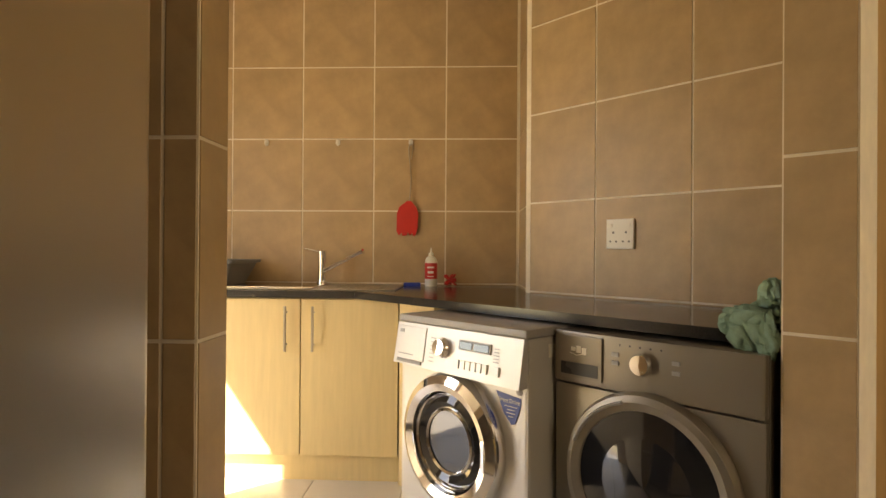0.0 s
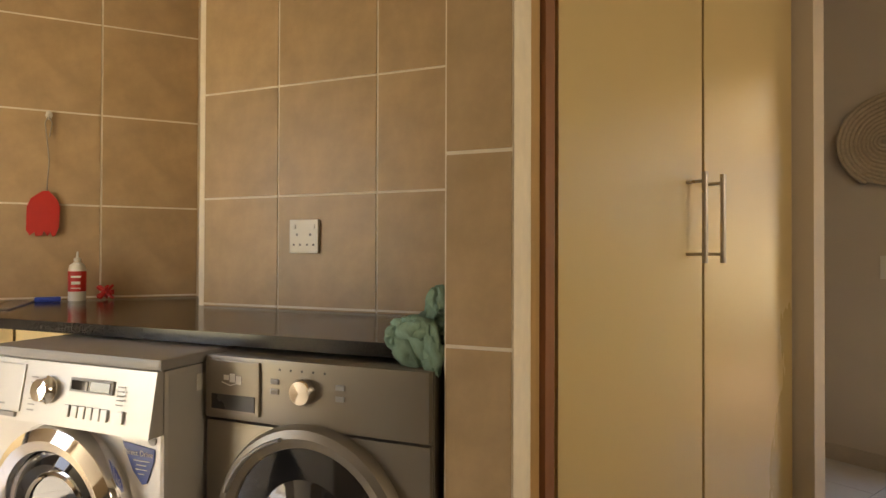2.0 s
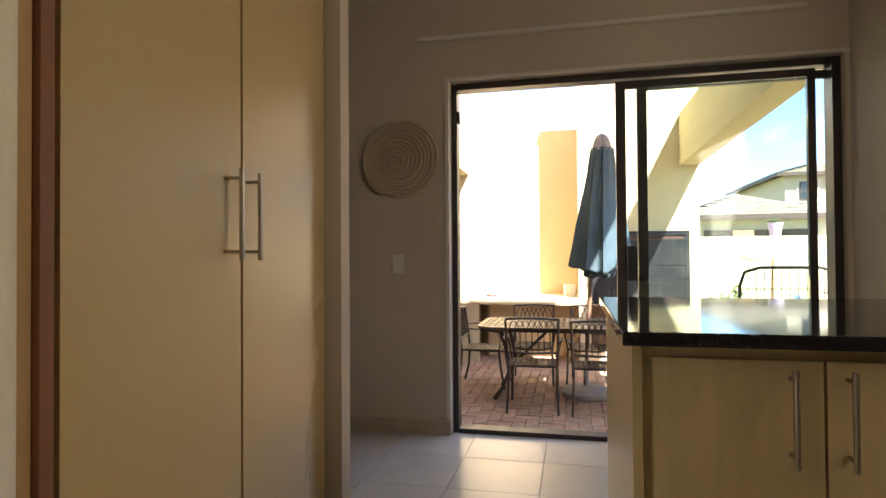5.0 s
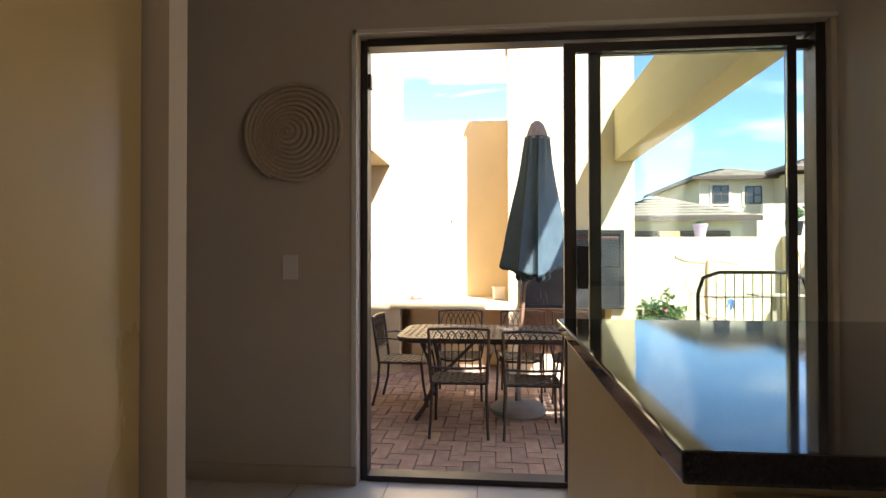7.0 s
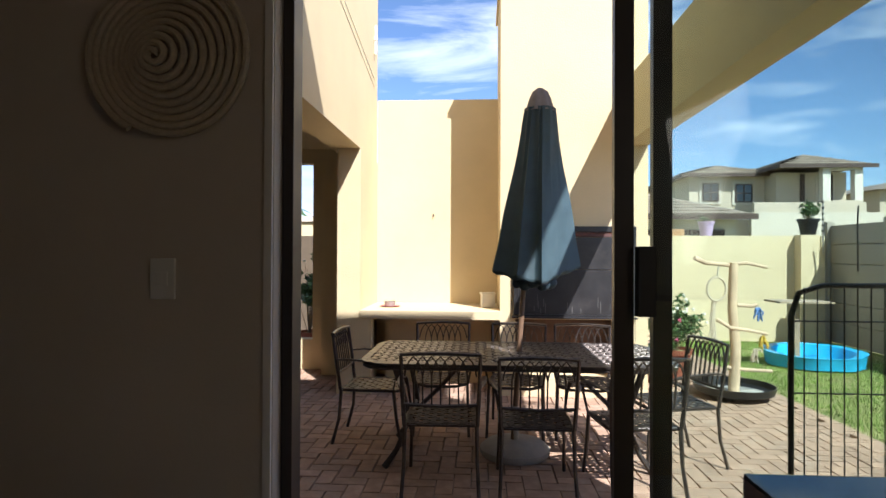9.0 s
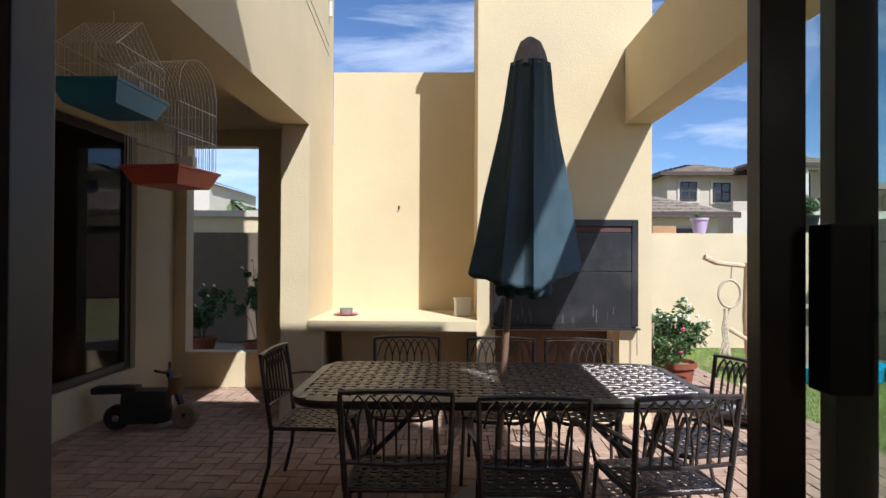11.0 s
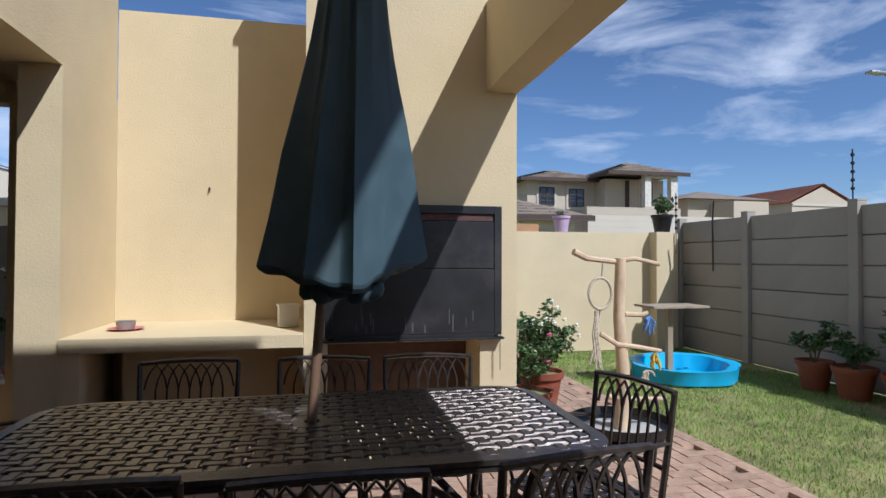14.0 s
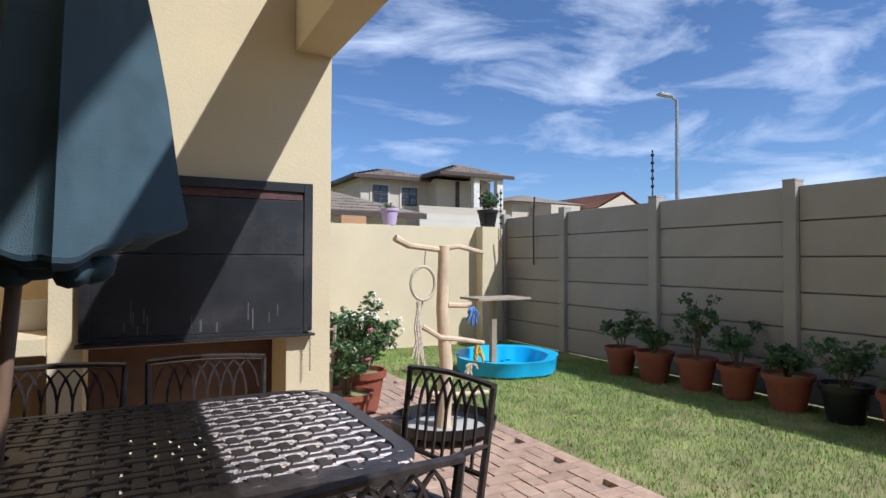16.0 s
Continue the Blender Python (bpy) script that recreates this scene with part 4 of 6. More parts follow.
bm = band(bmesh.new(), round_rect(TX0, TX1, TY0, TY1, 0.19, 0), round_rect(TX0 + 0.055, TX1 - 0.055, TY0 + 0.055, TY1 - 0.055, 0.14, 0), TZ - 0.022, TZ + 0.001)
part("rim", bm, CAST, tb, smooth=True)
bm = bmesh.new()
tube(bm, round_rect(TX0 + 0.02, TX1 - 0.02, TY0 + 0.02, TY1 - 0.02, 0.17, TZ - 0.036), 0.014, 6)
part("apron", bm, CAST, tb, smooth=True)
bm = bmesh.new()
lathe(bm, [(0.03, TZ - 0.012), (0.075, TZ - 0.012), (0.075, TZ + 0.001), (0.03, TZ + 0.003)], 24, Matrix.Translation((0.625, 6.49, 0)), True)
part("umbrella_ring", bm, CAST, tb)
for sx in (TX0 + 0.22, TX1 - 0.22):
    for sy in (TY0 + 0.17, TY1 - 0.17):
        d = 1 if sx < 0.5 else -1
        e = 1 if sy < 6.4 else -1
        bm = tube(bmesh.new(), [(sx, sy, TZ - 0.03), (sx + d * 0.05, sy + e * 0.03, TZ - 0.2), (sx + d * 0.10, sy + e * 0.08, TZ - 0.42), (sx + d * 0.02, sy + e * 0.03, TZ - 0.62), (sx - d * 0.06, sy, G + 0.003)], [0.024, 0.020, 0.018, 0.018, 0.024], 8)
        part("leg", bm, CAST, tb, smooth=True)
for sx in (TX0 + 0.31, TX1 - 0.31):
    d = 1 if sx < 0.5 else -1
    bm = tube(bmesh.new(), [(sx, TY0 + 0.24, G + 0.30), (sx, 6.48, G + 0.34), (sx, TY1 - 0.24, G + 0.30)], 0.015, 6)
    tube(bm, [(sx, TY0 + 0.3, G + 0.31), (sx + d * 0.2, 6.3, G + 0.5), (sx + d * 0.42, 6.48, TZ - 0.03)], 0.015, 6)
    part("stretcher", bm, CAST, tb, smooth=True)

# ---- umbrella ----
um = thing("patio_umbrella", pose(0.625, 6.49, G), "closed dark green patio umbrella standing through the table", "umbrella")
part("pole", tube(bmesh.new(), [(-0.045, -0.02, 0.06), (0, 0, 0.74), (0.034, 0.016, 1.24), (0.145, 0.05, 2.60)], 0.019, 14), POLE_WOOD, um, smooth=True)
bm = bmesh.new()
rings = []
M = 180
prof = [(1.31, 0.05), (1.31, 0.13), (1.30, 0.21), (1.305, 0.30), (1.322, 0.328), (1.336, 0.335), (1.37, 0.328), (1.50, 0.300), (1.735, 0.262), (1.90, 0.228), (2.045, 0.196), (2.16, 0.175), (2.27, 0.158), (2.40, 0.142), (2.50, 0.128)]
# the folded cloth hangs in flat facets between these folds: (degrees, share of the radius, drop of the hem)
FOLDS = [(6, 1.0, -0.015), (30, 0.80, 0.02), (62, 0.86, 0.0), (104, 0.78, 0.01), (150, 0.86, 0.0), (197, 1.0, 0.015), (219, 0.72, 0.045), (236, 0.80, 0.05), (262, 0.60, 0.075), (274, 0.785, 0.085)]


def fold_at(a):
    """Share of the radius, place between two folds and hem drop at angle a."""
    deg = math.degrees(a) % 360
    if deg < FOLDS[0][0]:
        deg += 360
    ring = FOLDS + [(FOLDS[0][0] + 360, FOLDS[0][1], FOLDS[0][2])]
    for (d0, r0, h0), (d1, r1, h1) in zip(ring, ring[1:]):
        if d0 <= deg <= d1:
            p = Vector((r0 * math.cos(radians(d0)), r0 * math.sin(radians(d0))))
            q = Vector((r1 * math.cos(radians(d1)), r1 * math.sin(radians(d1))))
            w, e = Vector((math.cos(radians(deg)), math.sin(radians(deg)))), q - p
            t = (deg - d0) / (d1 - d0)
            return (p.x * e.y - p.y * e.x) / (w.x * e.y - w.y * e.x), t, h0 + (h1 - h0) * t
    return 1.0, 0.0, 0.0


for z, r in prof:
    ring = []
    for k in range(M):
        a = 2 * math.pi * k / M
        f, t, drop = fold_at(a)
        up = min(1, max(0, (z - 1.75) / 0.7))
        f = f * (1 - up) + up * (0.72 + 0.28 * f) * (1 - 0.07 * abs(math.sin(4 * a + 0.9)))
        f *= 1 - (0.03 if a > 4.75 or a < 0.1 else 0.10) * 4 * t * (1 - t) * (0.4 + up)
        hem = -drop + 0.007 * math.sin(11 * a) if z < 1.37 else -drop * max(0, 1 - (z - 1.36) / 0.25)
        wr_ = 1 + 0.022 * noise.noise(Vector((math.cos(a) * 3, math.sin(a) * 3, z * 4))) + 0.006 * math.sin(9 * a + z * 7)
        cx, cy = 0.118 + (z - 1.30) * 0.026, 0.035 + (z - 1.30) * 0.01
        ring.append(bm.verts.new((r * f * wr_ * math.cos(a) + cx, r * f * wr_ * math.sin(a) + cy, z + hem)))
    rings.append(ring)
for a, b in zip(rings, rings[1:]):
    for k in range(M):
        bm.faces.new((a[k], a[(k + 1) % M], b[(k + 1) % M], b[k]))
part("canopy", bm, CANVAS, um, "folded dark green canvas canopy")
bm = bmesh.new()
for k in range(5):
    q = radians(205 + 28 * k)
    c = Vector((0.118 + 0.13 * math.cos(q), 0.035 + 0.11 * math.sin(q), 1.235 - 0.012 * (k % 2)))
    bmesh.ops.create_icosphere(bm, subdivisions=2, radius=0.055, matrix=Matrix.Translation(c) @ Matrix.Diagonal((1.0, 0.8, 0.8, 1)))
for v in bm.verts:
    v.co += Vector((0.012, 0.012, 0.02)) * noise.noise(v.co * 14)
part("gathered_cloth", bm, CANVAS, um, "gathered cloth hanging inside the folded canopy", True)
bm = bmesh.new()
rings = []
for z, r in ((2.475, 0.118), (2.50, 0.104), (2.56, 0.088), (2.62, 0.062), (2.652, 0.02)):
    ring = []
    for k in range(48):
        a = 2 * math.pi * k / 48
        s = 1 - 0.14 * (0.5 + 0.5 * math.cos(8 * a))
        ring.append(bm.verts.new((r * s * math.cos(a) + 0.148, r * s * math.sin(a) + 0.048, z)))
    rings.append(ring)
for a, b in zip(rings, rings[1:]):
    for k in range(48):
        bm.faces.new((a[k], a[(k + 1) % 48], b[(k + 1) % 48], b[k]))
bm.faces.new(rings[-1])
part("vent_cap", bm, CANVAS_CAP, um, "faded grey top cap", True)
ub = thing("umbrella_base", pose(0.595, 6.48, G), "round grey concrete umbrella base under the table", "umbrella base")
part("base", lathe(bmesh.new(), [(0.235, 0), (0.25, 0.02), (0.25, 0.05), (0.21, 0.085), (0.06, 0.105), (0.04, 0.11)], 40), CONCRETE, ub, smooth=True)
part("socket", lathe(bmesh.new(), [(0.028, 0.10), (0.028, 0.34), (0.022, 0.345)], 16), CONCRETE, ub, smooth=True)

# ---- braai door ----
br = thing("braai_door", pose(0, 0, 0), "black painted steel braai door with two panels and rust marks", "barbecue")
BY = 8.189
f = bmesh.new()
for a, b, lo, hi in ((0.68, 0.73, 0.510, 1.405), (1.84, 1.893, 0.510, 1.405), (0.73, 1.84, 1.350, 1.405), (0.73, 1.84, 0.495, 0.520)):
    bx(f, a, b, BY - 0.05, BY, lo, hi, 0.003)
part("frame", f, BLACK_STEEL, br)
part("upper_panel", box(0.731, 1.839, BY - 0.042, BY - 0.004, 0.972, 1.295, 0.002), BLACK_STEEL, br)
part("lower_panel", box(0.731, 1.839, BY - 0.046, BY - 0.004, 0.522, 0.966, 0.002), BLACK_STEEL, br)
part("top_strip", box(0.731, 1.839, BY - 0.036, BY - 0.004, 1.300, 1.348, 0.002), mat("rusted_strip", (0.09, 0.045, 0.04), 0.8, vary=0.4, scale=20), br, "rust-spotted strip")
part("bottom_lip", box(0.665, 1.905, BY - 0.075, BY, 0.480, 0.495, 0.002), BLACK_STEEL, br)
rnd = random.Random(21)
bm = bmesh.new()
for k in range(14):
    a, b = 0.76 + 1.0 * rnd.random(), 0.53 + 0.10 * rnd.random() ** 2
    bx(bm, a, a + 0.004 + 0.004 * rnd.random(), BY - 0.0468, BY - 0.0462, b, b + 0.03 + 0.10 * rnd.random())
part("ash_runs", bm, mat("grey_ash", (0.10, 0.095, 0.09), 0.9), br, "pale grey drip marks")
bm = bmesh.new()
for k in range(40):
    a, b = 0.75 + 1.04 * rnd.random(), 1.303 + 0.035 * rnd.random()
    bx(bm, a, a + 0.01 + 0.03 * rnd.random(), BY - 0.0370, BY - 0.0362, b, b + 0.004 + 0.006 * rnd.random())
part("rust_flecks", bm, mat("rust", (0.20, 0.07, 0.04), 0.9), br, "reddish rust flecks")
bm = bmesh.new()
for k in range(16):
    lathe(bm, [(0.007, -0.002), (0.010, 0), (0.007, 0.002)], 8, pose(1.878, BY - 0.06, 0.53 - k * 0.017, 90 if k % 2 else 0, 0, 90 if k % 2 else 0), True)
part("chain", bm, BLACK_STEEL, br, "thin hanging chain")

# ---- things on the serving shelf ----
pl = thing("small_dish", pose(-0.64, 8.55, 0.5465), "steel bowl on a pink saucer on the serving shelf", "bowl")
part("saucer", lathe(bmesh.new(), [(0.06, 0), (0.11, 0.012), (0.115, 0.014), (0.06, 0.006), (0, 0.006)], 24), mat("pink_plastic", (0.55, 0.16, 0.18), 0.5), pl, "pink saucer")
part("bowl", lathe(bmesh.new(), [(0.055, 0.007), (0.062, 0.06), (0.066, 0.062), (0.055, 0.055), (0.05, 0.012), (0, 0.01)], 24), GALV, pl)
tbx = thing("plastic_tub", pose(0.425, 8.56, 0.5465, 0, 0, 12), "small cream plastic tub on the serving shelf", "tub")
bm = bmesh.new()
bx(bm, -0.07, 0.07, -0.05, 0.05, 0, 0.15, 0.012)
part("tub_body", bm, WHITE_PLASTIC, tbx, smooth=True)
part("rim", box(-0.078, 0.078, -0.058, 0.058, 0.145, 0.162, 0.004), WHITE_PLASTIC, tbx)
vp = thing("wall_plate", pose(0.275, 9.10, 0.915), "small cream blank wall plate in the niche", "wall plate")
part("plate", box(-0.075, 0.075, -0.012, -0.001, -0.052, 0.052, 0.003), PLASTER_OUT, vp)

# A short dark stub makes the small dark mark on the niche wall.
wa = thing("wall_anchor", pose(-0.215, 9.10, 1.575), "small dark mark on the cream niche wall", "wall anchor")
part("plug", tube(bmesh.new(), [(0, 0, 0.018), (0.004, -0.010, 0.004), (-0.003, -0.012, -0.018)], 0.008, 6), FASCIA, wa)

# ---- bird cages ----
def cage(m, w, d, h, arch, tray, label):
    c = thing("bird_cage", m, label, "bird cage", "hanging bird cages")
    bm = bmesh.new()
    r = 0.0018
    n = int(w / 0.022)

    def top(x):
        u = abs(x) / (w / 2)
        return h - (w * 0.5) * (1 - math.sqrt(max(0, 1 - u * u))) if arch else h - (w * 0.42) * u
    for s in (-d / 2, d / 2):
        for k in range(n + 1):
            x = -w / 2 + w * k / n
            tube(bm, [(x, s, 0.08), (x, s, top(x))], r, 3, cap=False)
        for z in (0.10, h * 0.38, h * 0.62):
            tube(bm, [(-w / 2, s, z), (w / 2, s, z)], r * 1.4, 3, cap=False)
        tube(bm, [(x, s, top(x)) for x in [-w / 2 + w * k / 16 for k in range(17)]], r * 2, 4, cap=False)
    m2 = int(d / 0.022)
    for k in range(m2 + 1):
        y = -d / 2 + d * k / m2
        tube(bm, [(-w / 2, y, 0.08)] + [(x, y, top(x)) for x in [-w / 2 + w * q / 12 for q in range(13)]] + [(w / 2, y, 0.08)], r, 3, cap=False)
    for s in (-w / 2, w / 2):
        for z in (0.10, h * 0.38, h * 0.62):
            tube(bm, [(s, -d / 2, z), (s, d / 2, z)], r * 1.4, 3, cap=False)
    wires = part("wires", bm, CAGE_WIRE, c, "white wire bars")
    wires["kind"] = "stuff"
    bm = prism(bmesh.new(), [(-w / 2 - 0.015, -d / 2 - 0.015), (w / 2 + 0.015, -d / 2 - 0.015), (w / 2 + 0.015, d / 2 + 0.015), (-w / 2 - 0.015, d / 2 + 0.015)], 0.0, 0.085)
    for v in bm.verts:
        if v.co.z < 0.01:
            v.co.x *= 0.78
            v.co.y *= 0.78
    part("tray", bm, tray, c)
    part("tray_rim", box(-w / 2 - 0.022, w / 2 + 0.022, -d / 2 - 0.022, d / 2 + 0.022, 0.086, 0.10, 0.003), tray, c)
    for z, y in ((h * 0.45, -0.06), (h * 0.3, 0.08)):
        part("perch", tube(bmesh.new(), [(-w / 2, y, z), (w / 2, y, z)], 0.006, 6), WOOD_RAW, c)
    part("feeder", box(w / 2 - 0.05, w / 2 - 0.01, -0.04, 0.04, 0.14, 0.20, 0.004), WHITE_PLASTIC, c)
    part("hook", tube(bmesh.new(), [(0, 0, h), (0, 0, h + 0.06), (0, 0.012, h + 0.07)], 0.003, 6), CAGE_WIRE, c)
    return c


cage(pose(-1.255, 6.515, 1.480, 0, 0, 83), 0.38, 0.31, 0.71, True, TRAY_RED, "white wire bird cage with a red tray and an arched top")
cage(pose(-1.245, 5.92, 1.760, 0, 0, 90), 0.41, 0.27, 0.42, False, TRAY_BLUE, "white wire bird cage with a blue tray and a pitched top")
hg = thing("cage_hanger", pose(0, 0, 0), "thin cords that hang the cages from the patio ceiling", "cord")
part("cord", tube(bmesh.new(), [(-1.255, 6.515, 2.26), (-1.255, 6.515, 2.42)], 0.003, 6), BLACK, hg)
part("cord", tube(bmesh.new(), [(-1.245, 5.92, 2.24), (-1.245, 5.92, 2.42)], 0.003, 6), BLACK, hg)

# ---- toy motorbike ----
tm = thing("ride_on_toy", pose(-2.08, 7.90, G, 0, 0, -82) @ Matrix.Diagonal((0.9, 0.9, 0.92, 1)), "black child's ride-on motorbike with an orange front", "toy")
for y in (-0.30, 0.28):
    w = part("wheel", lathe(bmesh.new(), [(0.03, -0.05), (0.095, -0.055), (0.11, -0.03), (0.11, 0.03), (0.095, 0.055), (0.03, 0.05)], 24, pose(0, y, 0.11, 0, 90, 0), True), BLACK if y < 0 else mat("tan_wheel", (0.22, 0.15, 0.09), 0.7), tm, smooth=True)
part("body", bx(bmesh.new(), -0.10, 0.10, -0.26, 0.16, 0.05, 0.36, 0.09), DARK_PLASTIC, tm, smooth=True)
part("seat", bx(bmesh.new(), -0.08, 0.08, -0.50, -0.12, 0.32, 0.38, 0.025), BLACK, tm, smooth=True)
part("fork", tube(bmesh.new(), [(0, 0.28, 0.11), (0, 0.18, 0.38), (0, 0.13, 0.50)], 0.03, 8), DARK_PLASTIC, tm, smooth=True)
part("handlebar", tube(bmesh.new(), [(-0.18, 0.08, 0.54), (-0.06, 0.12, 0.50), (0.06, 0.12, 0.50), (0.18, 0.08, 0.54)], 0.013, 8), DARK_PLASTIC, tm, smooth=True)
part("fairing", bx(bmesh.new(), -0.06, 0.06, 0.14, 0.24, 0.30, 0.46, 0.03), mat("orange_plastic", (0.20, 0.10, 0.04), 0.6), tm, "dull orange nose", True)

# ---- conduit and details on the upper walls ----
cdt = thing("wall_conduit", pose(0, 0, 0), "thin cables stapled across the cream upper wall", "cable")
for dz in (0, 0.09):
    part("cable", tube(bmesh.new(), [(-0.888, 8.9, 3.05 + dz), (-0.888, 7.2, 3.35 + dz), (-0.888, 5.0, 3.40 + dz)], 0.0035, 5), WHITE_PLASTIC, cdt)
part("pipe", tube(bmesh.new(), [(-0.87, 8.86, 3.75), (-0.87, 8.86, 3.42)], 0.016, 8), WHITE_PLASTIC, cdt, "short white pipe", True)
part("pipe_collar", tube(bmesh.new(), [(-0.87, 8.86, 3.58), (-0.87, 8.86, 3.62)], 0.024, 8), WHITE_PLASTIC, cdt, "", True)

# ---- garden walls and fence ----
structure("garden_wall_north", box(2.2, 6.05, 12.25, 12.42, G, 1.45), GARDEN_PLASTER, label="cream plastered garden wall")
structure("garden_wall_pier", box(5.56, 5.84, 12.05, 12.249, G, 1.46), GARDEN_PLASTER, label="shallow plastered pier")
fence = structure("precast_fence", box(6.212, 6.23, -3.0, 12.4, G, G + 1.93), VIBRACRETE, label="precast concrete panel fence")
post = None
FP = [12.36, 10.90, 9.31, 7.755, 6.20, 4.65, 3.10, 1.55, 0.0]
shared = {}


def piece(name, dims, material, parent, loc, rz=0.0):
    key = (dims, material.name)
    if key not in shared:
        b = box(-dims[0] / 2, dims[0] / 2, -dims[1] / 2, dims[1] / 2, -dims[2] / 2, dims[2] / 2, min(0.012, min(dims) * 0.25) if min(dims) > 0.02 else 0)
        me = bpy.data.meshes.new(name)
        b.to_mesh(me)
        b.free()
        me.materials.append(material)
        shared[key] = me
    ob = new(name, shared[key])
    ob.matrix_basis = pose(*loc, 0, 0, rz)
    ob.parent = parent
    return ob


for y in FP:
    piece("post", (0.13, 0.12, 1.98), VIBRACRETE, fence, (6.18, y, G + 0.99))
    piece("post_cap", (0.131, 0.121, 0.02), VIBRACRETE, fence, (6.18, y, G + 1.99))
for a, b in zip(FP, FP[1:]):
    for k in range(6):
        piece("panel", (0.045, abs(a - b) - 0.125, 0.309), VIBRACRETE, fence, (6.19, (a + b) / 2, G + 0.02 + 0.32 * k + 0.16))
gt = thing("trellis", pose(6.10, 6.45, G), "weathered wooden trellis leaning on the fence", "trellis")
for y in (-0.35, 0, 0.35):
    part("upright", box(-0.012, 0.012, y - 0.02, y + 0.02, 0.0, 1.66), WOOD_RAW, gt)
for k in range(6):
    part("slat", box(-0.035, -0.013, -0.38, 0.38, 0.2 + 0.28 * k, 0.24 + 0.28 * k), WOOD_RAW, gt)
ef = thing("electric_fence", pose(6.18, 9.36, G + 2.08), "thin electric fence bracket with black insulators", "fence")
part("rod", tube(bmesh.new(), [(0, 0, -0.1), (0, 0, 0.46)], 0.008, 6), BLACK, ef)
for k in range(5):
    part("insulator", lathe(bmesh.new(), [(0.008, 0), (0.02, 0.01), (0.02, 0.03), (0.008, 0.04)], 8, Matrix.Translation((0, 0, 0.02 + 0.09 * k))), BLACK, ef)
ef2 = thing("electric_fence", pose(6.0, 12.22, 1.45), "electric fence bracket with wires at the wall corner", "fence")
part("rod", tube(bmesh.new(), [(0, 0, -0.3), (0, 0, 0.62)], 0.010, 6), GALV, ef2)
for k in range(6):
    part("insulator", lathe(bmesh.new(), [(0.010, 0), (0.022, 0.01), (0.022, 0.03), (0.010, 0.04)], 8, Matrix.Translation((0, 0, 0.06 + 0.095 * k))), BLACK, ef2)
    part("wire", tube(bmesh.new(), [(0, 0, 0.08 + 0.095 * k), (-3.9, 0.02, 0.08 + 0.095 * k)], 0.0012, 3), GALV, ef2)
st = thing("garden_stake", pose(6.10, 11.5, G + 1.2), "rusty rod hooked over the fence top", "rod")
part("rod", tube(bmesh.new(), [(0, 0, 0.0), (0.01, 0.02, 0.7), (0, -0.02, 1.0)], 0.012, 6), BLACK_STEEL, st)


# ---- plants ----
def leaves(rnd, center, rad, count, size, tall=1.0):
    vs, fs = [], []
    for _ in range(count):
        while True:
            p = Vector((rnd.uniform(-1, 1), rnd.uniform(-1, 1), rnd.uniform(-1, 1)))
            if 0.12 < p.length < 1:
                break
        c = Vector(center) + Vector((p.x * rad, p.y * rad, p.z * rad * tall))
        d = Vector((rnd.uniform(-1, 1), rnd.uniform(-1, 1), rnd.uniform(-0.7, 0.7))).normalized()
        s = d.cross(Vector((rnd.uniform(-1, 1), rnd.uniform(-1, 1), rnd.uniform(-1, 1)))).normalized()
        q = size * rnd.uniform(0.6, 1.25)
        b0 = len(vs)
        up = d.cross(s) * q * 0.12
        vs += [c - d * q, c + s * q * 0.5 + up, c + d * q, c - s * q * 0.5 + up]
        fs += [(b0, b0 + 1, b0 + 2), (b0, b0 + 2, b0 + 3)]
    return vs, fs


